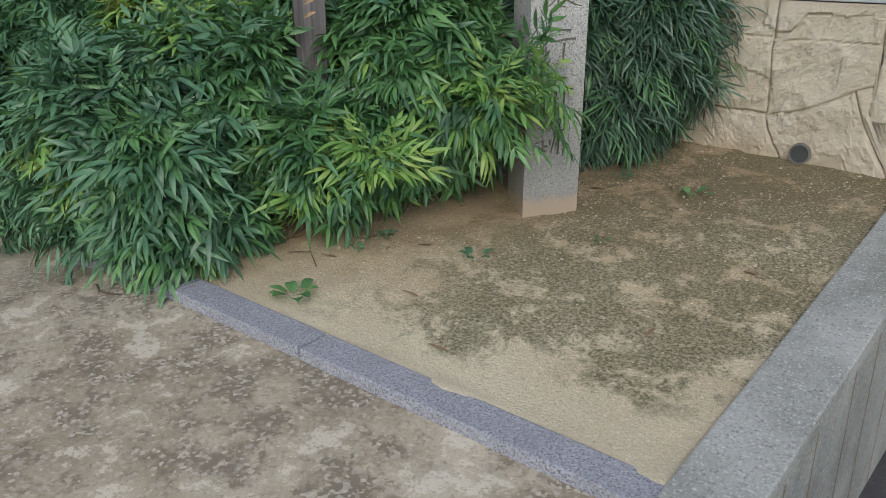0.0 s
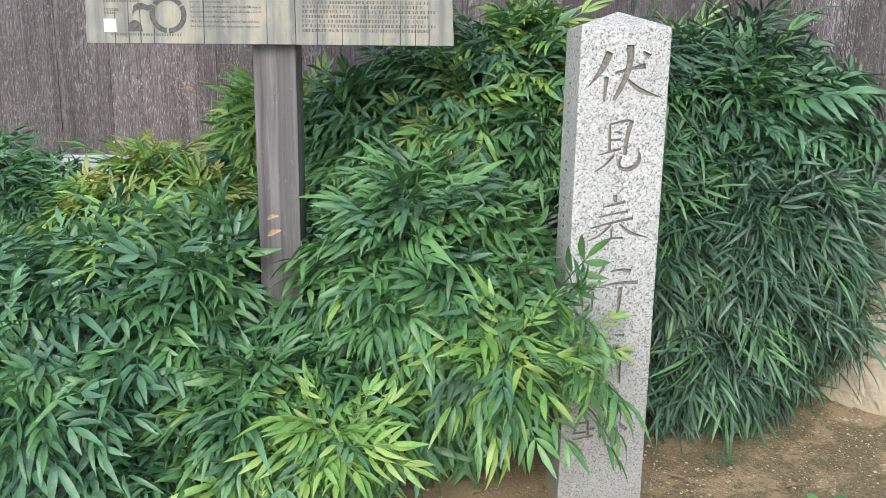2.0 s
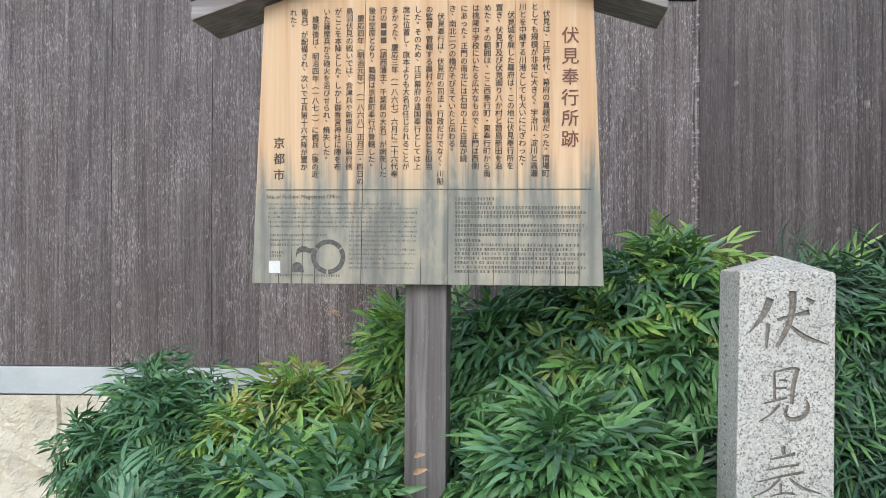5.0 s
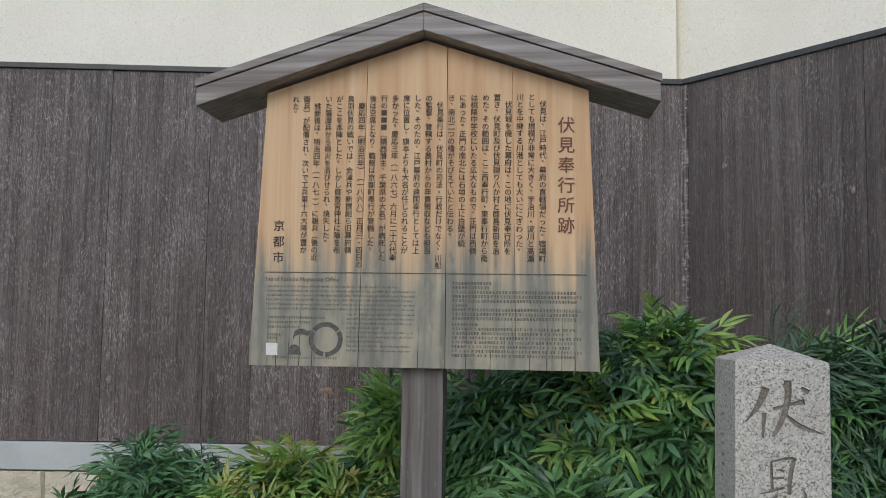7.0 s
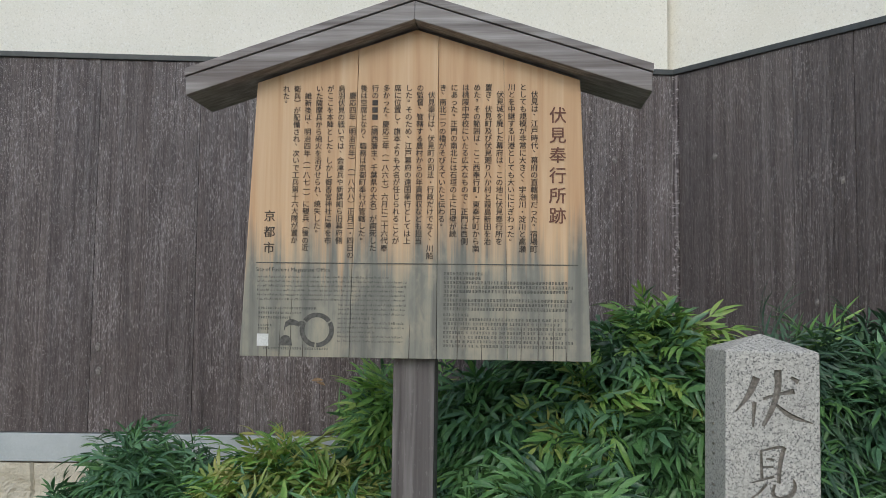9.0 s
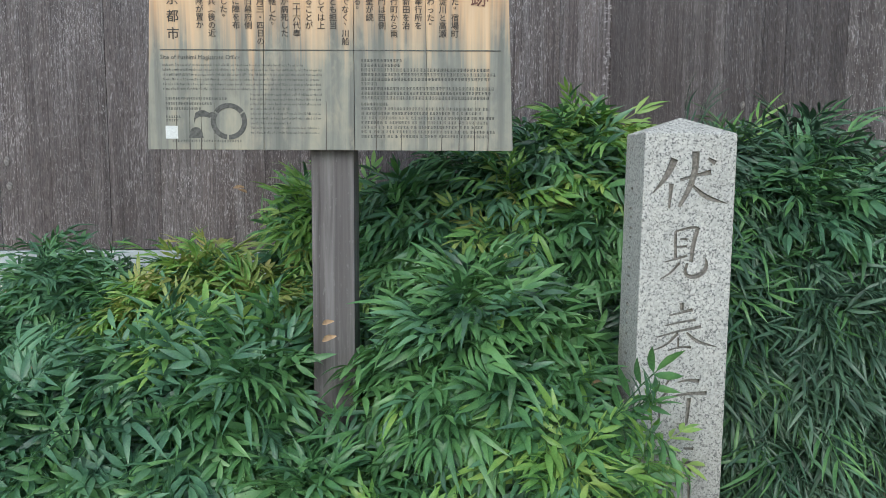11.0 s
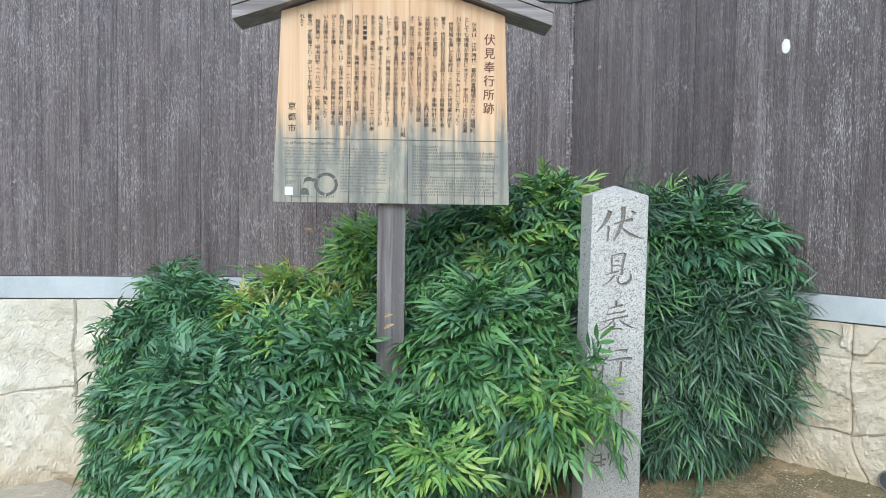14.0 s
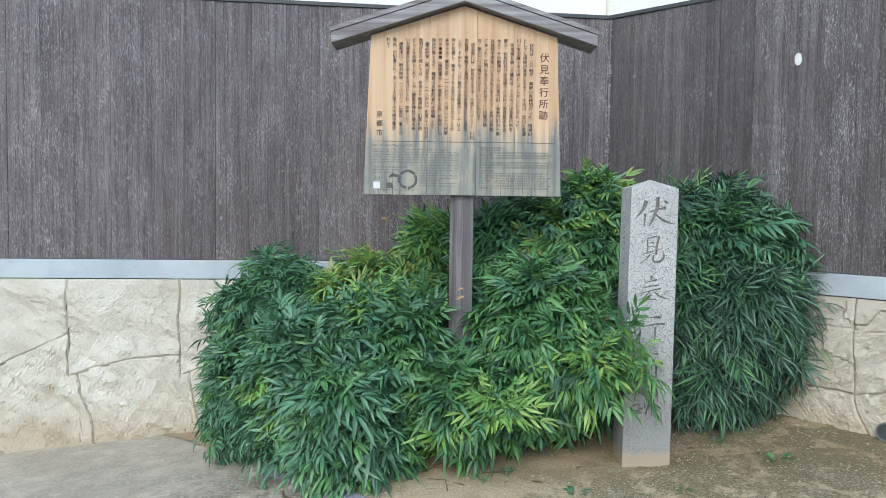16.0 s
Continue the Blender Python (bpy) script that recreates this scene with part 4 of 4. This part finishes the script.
        part("emblem_arc", prism(out, -0.0014, 0.001), GREYINK, ob)
    # a curved tail that runs from the ring to the dome
    bend = [(-0.352, 1.387), (-0.349, 1.399), (-0.338, 1.406), (-0.325, 1.406), (-0.312, 1.401), (-0.302, 1.407)]
    wide = (0.0055, 0.0075, 0.008, 0.0078, 0.0065, 0.004)
    part("emblem_tail", prism([(x, z + w) for (x, z), w in zip(bend, wide)] + [(x, z - w) for (x, z), w in zip(bend[::-1], wide[::-1])], -0.0014, 0.001), GREYINK, ob)
    out = [(-0.348 - 0.019, 1.343), (-0.348 + 0.019, 1.343)] + [(-0.348 + 0.017 * math.cos(a), 1.351 + 0.02 * math.sin(a)) for a in (math.pi * q / 10 for q in range(11))]
    part("emblem_dome", prism(out, -0.0014, 0.001), GREYINK, ob)
    return ob


# ---- shrubs ----
def leaflet(length, width, droop, rng):
    """Folded narrow blade along +x, with points along its edge."""
    st = ((0.0, 0.0), (0.22, 0.75), (0.5, 1.0), (0.78, 0.6), (1.0, 0.0))
    v, f = [], []
    side = rng.uniform(-0.06, 0.06)
    for t, w in st:
        x, z = length * t, -droop * length * t * t
        y = side * length * t * t
        if w == 0:
            v.append((x, y, z))
        else:
            hw = width * w / 2
            v += [(x, y - hw, z + hw * 0.28), (x, y, z - hw * 0.1), (x, y + hw, z + hw * 0.28)]
    f += [(0, 1, 2), (0, 2, 3), (1, 4, 5, 2), (2, 5, 6, 3), (4, 7, 8, 5), (5, 8, 9, 6), (7, 10, 8), (8, 10, 9)]
    return np.array(v), f


def pinnate(rng, pairs, rachis, length, width, droop):
    """A pinnate leaf from the origin along +x, arching down."""
    verts, faces, n = [], [], 0

    def at(t):
        return np.array((rachis * t * (1 - 0.12 * droop * t), 0, -0.35 * droop * rachis * t * t))

    spots = []
    open_angle = rng.uniform(48, 66)
    for i in range(pairs):
        t = 0.2 + 0.74 * i / max(1, pairs - 1)
        for s in (-1, 1):
            spots.append((t + rng.uniform(-0.02, 0.02), s * (open_angle - 16 * t + rng.uniform(-11, 11)), 1 - 0.3 * abs(t - 0.5), s))
    spots.append((1.0, rng.uniform(-6, 6), 1.1, 0))
    hang = rng.uniform(0.25, 0.8) * droop
    for t, ang, k, s in spots:
        v, f = leaflet(length * k * rng.uniform(0.9, 1.1), width * rng.uniform(0.88, 1.12), hang * rng.uniform(0.7, 1.4), rng)
        v[:, 1] -= s * 0.16 * v[:, 0] ** 2 / length
        rot = Euler((radians(rng.uniform(-22, 22) + s * 10), radians(rng.uniform(0, 8) + 16 * droop * t), radians(ang))).to_matrix()
        verts.append(v @ np.array(rot).T + at(t))
        faces += [tuple(n + q for q in p) for p in f]
        n += len(v)
    stem = [at(t) for t in (0, 0.35, 0.7, 1.0)]
    r = 0.0014
    sv = np.array([p + np.array((0, y, z)) for p in stem for y, z in ((-r, 0), (r, 0), (0, -1.6 * r))])
    for i in range(3):
        for a, b in ((0, 1), (1, 2), (2, 0)):
            faces.append((n + 3 * i + a, n + 3 * i + b, n + 3 * i + 3 + b, n + 3 * i + 3 + a))
    verts.append(sv)
    return np.concatenate(verts), faces


RNG = random.Random(21)
BROAD = [pinnate(RNG, RNG.choice((4, 4, 5)), RNG.uniform(0.15, 0.2), RNG.uniform(0.062, 0.09), RNG.uniform(0.0135, 0.0195), RNG.uniform(0.4, 1.2)) for _ in range(14)]
NARROW = [pinnate(RNG, RNG.choice((5, 6, 6)), RNG.uniform(0.17, 0.24), RNG.uniform(0.085, 0.115), RNG.uniform(0.0085, 0.0115), RNG.uniform(0.8, 1.6)) for _ in range(8)]
LEAF_MESHES = {}


def leaf_mesh(kind, i, mat):
    key = (kind, i, mat)
    if key not in LEAF_MESHES:
        v, f = (BROAD if kind == "broad" else NARROW)[i]
        LEAF_MESHES[key] = mesh_of("leaf", v, f, LEAVES[mat], smooth=True)
    return LEAF_MESHES[key]


def local(u, off, z):
    """A place from the board's frame: u along it, off in front of it."""
    return NOTICE @ Vector((u, -off, z))


def clear_of_walls(p, gap=0.06):
    a = radians(LEFT_TURN)
    d_left = (p.x - CORNER.x) * math.sin(a) - (p.y - CORNER.y) * math.cos(a)
    return p.y < CORNER.y - gap and d_left > gap


def clear_of_things(p, gap=0.0):
    q = MARKER.inverted() @ p
    if -0.112 - gap < q.x < 0.112 + gap and -gap < q.y < 0.2075 + gap and q.z < 1.42:
        return False
    q = NOTICE.inverted() @ p
    if -0.056 - gap < q.x < 0.058 + gap and 0.033 - gap < q.y < 0.148 + gap:
        return False
    return True


def curled_leaf(size):
    """A dry leaflet that has curled along its length."""
    v, f = [], []
    for i in range(7):
        t = i / 6
        hw = size * 0.17 * math.sin(math.pi * (0.06 + 0.88 * t))
        z = 0.25 * size * math.sin(2.4 * t)
        v += [(size * t, -hw, z + hw * 0.7), (size * t, 0, z), (size * t, hw, z + hw * 0.8)]
    for i in range(6):
        for j in (0, 1):
            f.append((3 * i + j, 3 * i + 3 + j, 3 * i + 4 + j, 3 * i + 1 + j))
    return v, f


def shrub(label, lumps, kind, seed, count, tint, young=(), extra=(), tan=0.0, withered=(), scale=1.0):
    """A clump of upright stems ending in whorls of pinnate leaves. lumps: (u, off, z, ru, roff, rz) in the board's frame.
    tint: shares of the leaf colours. young: (u, off, z, radius) where pale new growth stands."""
    rng = random.Random(seed)
    templates = BROAD if kind == "broad" else NARROW
    u0, o0 = sum(l[0] for l in lumps) / len(lumps), sum(l[1] for l in lumps) / len(lumps)
    foot = local(u0, o0 - 0.12, 0)
    foot.z = z_bed(foot.x, foot.y)
    thing = empty("mahonia_shrub", Matrix.Translation(foot))
    tagged(thing, label, "shrub", "shrubs behind the marker")
    area = [l[3] * l[5] + l[4] * l[5] + l[3] * l[4] for l in lumps]
    tips = []
    tries = 0
    while len(tips) < count and tries < count * 30:  # until the clump is full
        tries += 1
        i = rng.choices(range(len(lumps)), area)[0]
        u, o, z, ru, ro, rz = lumps[i]
        ru, ro, rz = ru - 0.09, ro - 0.09, rz - 0.07
        d = Vector((rng.gauss(0, 1), rng.gauss(0, 1), rng.gauss(0, 1))).normalized()
        if d.y < -0.35 and rng.random() < 0.75:
            continue
        s = rng.choice((1.0, 1.0, 1.0, 0.92, 0.8, 0.62)) * rng.uniform(0.93, 1.05)
        s *= 1 + 0.34 * noise.noise((u * 3 + d.x * 2.6, o * 3 + d.y * 2.6, z * 3 + d.z * 2.6))
        q = (u + d.x * ru * s, o + d.y * ro * s, z + d.z * rz * s)
        inside = any(j != i and ((q[0] - l[0]) / l[3]) ** 2 + ((q[1] - l[1]) / l[4]) ** 2 + ((q[2] - l[2]) / l[5]) ** 2 < 0.62 for j, l in enumerate(lumps))
        p = local(*q)
        if inside or p.z < z_bed(p.x, p.y) + 0.1 or not clear_of_walls(p) or not clear_of_things(p, 0.02):
            continue
        out = (local(u + d.x / ru, o + d.y / ro, z + d.z / rz) - local(u, o, z)).normalized()
        tips.append((p, out, s, q))
    for e in extra:
        p = local(*e)
        tips.append((p, (NOTICE.to_3x3() @ (Vector((0.8, -0.3, -0.05)) if e[0] > 0.7 else Vector((0.1, -0.85, 0.45)))).normalized(), 1.0, e))
    verts, faces, index, n = [], [], [], 0
    single = 0
    sweep = NOTICE.to_3x3() @ Vector((0.4, -0.15, 0))
    for p, out, s, q in tips:
        pale = max([max(0, 1 - ((q[0] - y[0]) ** 2 + (q[1] - y[1]) ** 2 + (q[2] - y[2]) ** 2) ** 0.5 / y[3]) for y in young], default=0)
        axis = (out * 0.9 + Vector((0, 0, 0.75 if kind == "broad" else 0.35)) + 0.25 * Vector((rng.gauss(0, 1), rng.gauss(0, 1), rng.gauss(0, 1)))).normalized()
        mat = rng.choices((0, 1, 2, 3), tint)[0]
        if pale > 0 and rng.random() < pale * 1.7:
            mat = 4 if rng.random() < tan else 2
        leaves = rng.randint(8, 11)
        start = rng.uniform(0, 360)
        size = scale * rng.uniform(0.78, 1.15)
        side = axis.orthogonal().normalized()
        for k in range(leaves):
            az = radians(start + k * 137.5)
            lift = rng.uniform(0.05, 0.95) if kind == "broad" else rng.uniform(-0.1, 0.75)
            ring = (side * math.cos(az) + axis.cross(side) * math.sin(az)).normalized()
            if kind == "narrow":
                x = (ring * 0.75 + out * 0.8 + sweep + Vector((0, 0, rng.uniform(-0.35, 0.35)))).normalized()
            else:
                if out.z > 0.45 and rng.random() < 0.5:
                    lift += rng.uniform(0.2, 0.8)
                x = (ring * 0.85 + axis * lift + out * 0.4).normalized()
            zv = out * 0.75 + Vector((0, 0, 0.85)) + 0.35 * Vector((rng.gauss(0, 1), rng.gauss(0, 1), rng.gauss(0, 1)))
            zv = (zv - zv.dot(x) * x).normalized()
            y = zv.cross(x).normalized()
            zv = x.cross(y)
            rot = np.array(((x.x, y.x, zv.x), (x.y, y.y, zv.y), (x.z, y.z, zv.z)))
            i = rng.randrange(len(templates))
            v, f = templates[i]
            sc = size * rng.uniform(0.85, 1.1)
            origin = p - axis * rng.uniform(0, 0.05)
            end = origin + x * 0.2 * sc
            if not clear_of_walls(end, 0.03) or not clear_of_things(end, 0.015) or not clear_of_things(origin + x * 0.1, 0.015) or not clear_of_things(origin + x * 0.28, 0.01):
                continue
            if end.z < z_bed(end.x, end.y) + 0.03:
                continue
            lm = mat if rng.random() < 0.88 else rng.choice((0, 1))
            if s > 0.97 and single < 70 and rng.random() < 0.05 and q[1] > o0:
                ob = new("leaf", leaf_mesh(kind, i, lm))
                ob.parent = thing
                ob.matrix_world = Matrix.Translation(origin) @ (Matrix(rot.tolist()).to_4x4() @ Matrix.Scale(sc, 4))
                single += 1
                continue
            w = (v * sc) @ rot.T + np.array(origin)
            verts.append(w)
            faces += [tuple(n + a for a in t) for t in f]
            index += [lm] * len(f)
            n += len(w)
    co = np.concatenate(verts) - np.array(foot)
    fol = part("foliage", mesh_of("foliage", co, faces, LEAVES, index, True), None, thing)
    tagged(fol, kind="stuff")
    for k, (u, o, z, turn, dip) in enumerate(withered):
        lf = part("withered_leaf", mesh_of("withered_leaf", *curled_leaf(0.032 + 0.008 * (k % 3)), DRY, smooth=True), None, thing, "dry curled brown leaflet")
        lf.matrix_world = Matrix.Translation(local(u, o, z)) @ NOTICE.to_3x3().to_4x4() @ pose(0, 0, 0, 70, dip, turn)
    # stems from the foot to some of the tips
    rng.shuffle(tips)
    for p, out, s, q in tips[:26]:
        b = foot + Vector((rng.uniform(-0.14, 0.14), rng.uniform(-0.14, 0.14), 0))
        if not clear_of_walls(b, 0.05) or not clear_of_things(b, 0.03):
            continue
        b.z = z_bed(b.x, b.y) - 0.03
        mid = b.lerp(p, 0.5) + Vector((0, 0, 0.08 + 0.1 * rng.random()))
        if not clear_of_things(mid, 0.02):
            continue
        part("stem", tube([b - foot, mid - foot, p - foot], [0.008, 0.006, 0.003], 6), BARK, thing)
    return thing


wall_l = wall_backing("left", 5.6)
wall_r = wall_backing("right", 6.0)
fence_l = planks("left", 5.6)
fence_r = planks("right", 6.0)
fence_marks({"left": fence_l, "right": fence_r})
drain()
stone_marker()
notice_board()

shrub("dense mahonia shrub with bluish-green leaves beside the rock wall", [(-1.0, -0.66, 0.46, 0.4, 0.38, 0.55), (-1.0, -0.42, 0.22, 0.38, 0.34, 0.38)],
      "broad", 2, 330, (8, 2, 0.1, 1), [(-0.72, -0.35, 0.9, 0.2), (-0.98, -0.16, 0.3, 0.16)], (), 0.4, [(-0.913, -0.27, 0.65, 80, 10), (-0.821, -0.25, 0.645, 120, 0), (-0.95, -0.26, 0.66, 30, 30)], 0.76)
shrub("dense mahonia shrub with dark leaves hanging over the kerb", [(-0.6, -0.1, 0.26, 0.44, 0.42, 0.46), (-0.5, 0.1, 0.15, 0.3, 0.26, 0.3)],
      "broad", 3, 215, (7, 3, 0.1, 1), [(-0.85, 0.0, 0.35, 0.14)])
shrub("mahonia shrub with fresh green leaves before the board post", [(-0.34, -0.12, 0.5, 0.33, 0.26, 0.37), (-0.02, 0.12, 0.31, 0.19, 0.17, 0.23)],
      "broad", 13, 150, (2, 7, 0.5, 0.2), [(-0.1, 0.1, 0.2, 0.12), (-0.35, -0.1, 0.85, 0.2)])
shrub("mahonia shrub with yellow-green new leaves round the board post", [(-0.45, -0.5, 0.61, 0.42, 0.32, 0.36)],
      "broad", 4, 210, (2, 6, 0.5, 0), [(-0.42, -0.22, 0.92, 0.95)], (), 0.5,
      [(-0.23, -0.16, 0.8, 60, 10), (-0.022, 0.02, 0.856, -20, -15), (-0.023, 0.02, 0.81, -15, -20)], 0.85)
shrub("small mahonia sprig with green leaves behind the board post", [(-0.12, -0.78, 1.0, 0.24, 0.18, 0.19)],
      "broad", 14, 34, (2, 7, 0.6, 0), [(-0.1, -0.7, 1.1, 0.2)], (), 0.2, [(-0.43, -0.74, 1.175, 30, 25), (-0.45, -0.75, 1.18, 5, 0)])
shrub("mahonia shrub with fresh green leaves leaning against the stone marker", [(0.42, -0.12, 0.58, 0.34, 0.32, 0.41), (0.56, 0.06, 0.54, 0.18, 0.2, 0.22), (0.24, 0.0, 0.36, 0.22, 0.2, 0.19)],
      "broad", 5, 275, (0.8, 8, 0.9, 0.5), [(0.62, 0.24, 0.54, 0.13), (0.17, 0.3, 0.35, 0.13), (0.78, 0.3, 0.58, 0.1), (0.59, -0.2, 0.98, 0.14)],
      [(0.73, 0.29, 0.7), (0.77, 0.31, 0.6), (0.75, 0.3, 0.52), (0.6, 0.26, 0.56), (0.63, 0.28, 0.5), (0.17, 0.3, 0.38), (0.13, 0.3, 0.33), (0.21, 0.31, 0.34)],
      0.0, [(0.698, 0.16, 0.747, 200, 20)])
shrub("tall dark mahonia shrub behind the notice board", [(0.42, -0.6, 0.8, 0.5, 0.34, 0.55), (0.75, -0.6, 1.05, 0.3, 0.27, 0.38)],
      "broad", 6, 285, (4, 5, 0.3, 0.5), [(0.82, -0.48, 1.41, 0.26), (0.45, -0.42, 1.16, 0.17)], (), 0.5, [(0.088, -0.4, 1.065, 150, 20), (0.222, -0.36, 1.083, 70, 0)])
shrub("drooping mahonia shrub with long narrow deep-green leaflets", [(1.24, -0.55, 0.68, 0.43, 0.4, 0.68), (1.5, -0.56, 0.72, 0.4, 0.34, 0.44)],
      "narrow", 7, 390, (1, 1, 0.1, 8))

shrub("upright mahonia shrub with broad green leaflets against the plank fence", [(1.4, -0.52, 1.0, 0.42, 0.34, 0.36)],
      "broad", 8, 115, (4, 4, 0.1, 2))

rock_blocks("left", 5.6, wall_l)
rock_blocks("right", 4.0, wall_r)


# ---- small things on the ground ----
def pebbles():
    rng = random.Random(31)
    verts, faces = [], []
    while len(verts) < 6 * 9000:
        x, y = rng.uniform(-3.0, -0.1), rng.uniform(1.7, 4.15)
        if y < kerb_far(x) + 0.01 or x > low_in(y) - 0.01 or not clear_of_walls(Vector((x, y, 0)), 0.02):
            continue
        if noise.noise((x * 2.1, y * 2.1, 4)) < rng.uniform(-0.5, 0.25):
            continue
        r = min(0.011, 0.0022 * math.exp(rng.gauss(0.15, 0.45)))
        z, n = z_bed(x, y) + r * 0.3, len(verts)
        a = rng.uniform(0, 3.1)
        e, f = r * rng.uniform(0.7, 1.3), r * rng.uniform(0.7, 1.3)
        c, s_ = math.cos(a), math.sin(a)
        verts += [(x + e * c, y + e * s_, z), (x - f * s_, y + f * c, z), (x - e * c, y - e * s_, z), (x + f * s_, y - f * c, z), (x, y, z + r * 0.75), (x, y, z - r)]
        faces += [(n, n + 1, n + 4), (n + 1, n + 2, n + 4), (n + 2, n + 3, n + 4), (n + 3, n, n + 4)]
    more = len(verts) + 6 * 1500
    while len(verts) < more:
        x, y = rng.uniform(-3.2, -0.6), rng.uniform(0.7, 1.9)
        if y > kerb_far(x) - 0.15 or noise.noise((x * 1.7, y * 1.7, 9)) < rng.uniform(-0.3, 0.35):
            continue
        r = min(0.009, 0.002 * math.exp(rng.gauss(0.1, 0.45)))
        z, n, a = z_apron(x, y) + r * 0.2, len(verts), rng.uniform(0, 3.1)
        c, s_ = r * math.cos(a), r * math.sin(a)
        verts += [(x + c, y + s_, z), (x - s_, y + c, z), (x - c, y - s_, z), (x + s_, y - c, z), (x, y, z + r * 0.7), (x, y, z - r)]
        faces += [(n, n + 1, n + 4), (n + 1, n + 2, n + 4), (n + 2, n + 3, n + 4), (n + 3, n, n + 4)]
    ob = part("gravel", mesh_of("gravel", verts, faces, GRIT, smooth=True))
    tagged(ob, "fine pale grit scattered over the sandy bed", "gravel", kind="stuff")


def weed(x, y, leaves, size, seed, mat):
    rng = random.Random(seed)
    ob = empty("weed", Matrix.Translation((x, y, z_bed(x, y))))
    tagged(ob, "small green weed with rounded leaves in the sandy bed", "weed", "weeds in the bed")
    for k in range(leaves):
        a = k * 2.4 + rng.uniform(-0.3, 0.3)
        ln, w = size * rng.uniform(0.7, 1.1), size * rng.uniform(0.5, 0.7)
        reach = size * rng.uniform(0.2, 0.9)
        v, f = [], []
        for i in range(6):
            t = i / 5
            hw = w / 2 * math.sin(math.pi * min(1, 0.12 + t * 0.88)) ** 0.7
            z = 0.02 + 0.25 * size * math.sin(t * 2.2) + rng.uniform(-0.002, 0.002)
            v += [(reach + ln * t, -hw, z + hw * 0.2), (reach + ln * t, 0, z), (reach + ln * t, hw, z + hw * 0.2)]
        for i in range(5):
            for j in (0, 1):
                f.append((3 * i + j, 3 * i + 3 + j, 3 * i + 4 + j, 3 * i + 1 + j))
        n = len(v)
        v += [(0, -0.001, -0.01), (0, 0.001, -0.01), (reach + 0.004, 0.001, 0.02), (reach + 0.004, -0.001, 0.02)]
        f.append((n, n + 1, n + 2, n + 3))
        lf = part("leaf", mesh_of("leaf", v, f, mat, smooth=True), None, ob)
        lf.matrix_local = Matrix.Rotation(a, 4, "Z")


def dry_leaf(x, y, turn, size):
    v, f = [], []
    for i in range(5):
        t = i / 4
        hw = size * 0.13 * math.sin(math.pi * (0.05 + 0.9 * t))
        v += [(size * (t - 0.5), -hw, 0.006 + hw * 0.5), (size * (t - 0.5), 0, 0.003 + 0.01 * t * t), (size * (t - 0.5), hw, 0.006 + hw * 0.6)]
    for i in range(4):
        for j in (0, 1):
            f.append((3 * i + j, 3 * i + 3 + j, 3 * i + 4 + j, 3 * i + 1 + j))
    z = z_bed(x, y) if y > kerb_far(x) else z_apron(x, y)
    ob = part("fallen_leaf", mesh_of("fallen_leaf", v, f, DRY, smooth=True))
    ob.matrix_world = pose(x, y, z + 0.001, 0, 0, turn)
    tagged(ob, "dry brown fallen leaf lying on the ground", "fallen leaf", "fallen leaves")


def litter():
    pebbles()
    weed(-1.82, 1.99, 8, 0.062, 1, LEAF_MID)
    weed(-1.123, 2.83, 4, 0.03, 2, LEAF_MID)
    weed(-1.446, 2.504, 5, 0.045, 3, LEAF_DARK)
    weed(-1.802, 2.46, 8, 0.03, 4, LEAF_DARK)
    weed(-0.996, 3.42, 5, 0.05, 5, LEAF_MID)
    weed(-1.3, 3.45, 6, 0.03, 6, LEAF_DARK)
    weed(-1.83, 2.33, 7, 0.028, 7, LEAF_DARK)
    for k, pts in enumerate((((-2.14, 2.17), (-2.12, 2.24), (-2.13, 2.39)), ((-2.05, 2.2), (-1.98, 2.24), (-1.89, 2.172)), ((-1.9, 2.4), (-1.8, 2.5)), ((-2.51, 1.715), (-2.45, 1.685), (-2.4, 1.695), (-2.365, 1.713)))):
        line = [(x, y, (z_bed(x, y) if y > kerb_far(x) else z_apron(x, y)) + 0.006) for x, y in pts]
        ob = part("twig", tube(line, [0.0022] * len(line), 5), BARK)
        tagged(ob, "thin dry brown twig lying on the ground", "twig", "dry twigs")
    rng = random.Random(77)
    for x, y in ((-1.75, 2.4), (-2.3, 2.02), (-1.6, 2.75), (-1.9, 2.25), (-2.1, 2.3), (-1.5, 2.2), (-1.35, 3.3), (-1.1, 3.5), (-1.25, 2.0), (-1.72, 2.85), (-2.15, 2.2), (-2.25, 2.25), (-1.98, 2.35), (-1.85, 2.45), (-2.4, 2.1), (-1.65, 2.5), (-0.6, 2.9), (-0.75, 2.4)):
        dry_leaf(x, y, rng.uniform(0, 360), rng.uniform(0.035, 0.07))


litter()
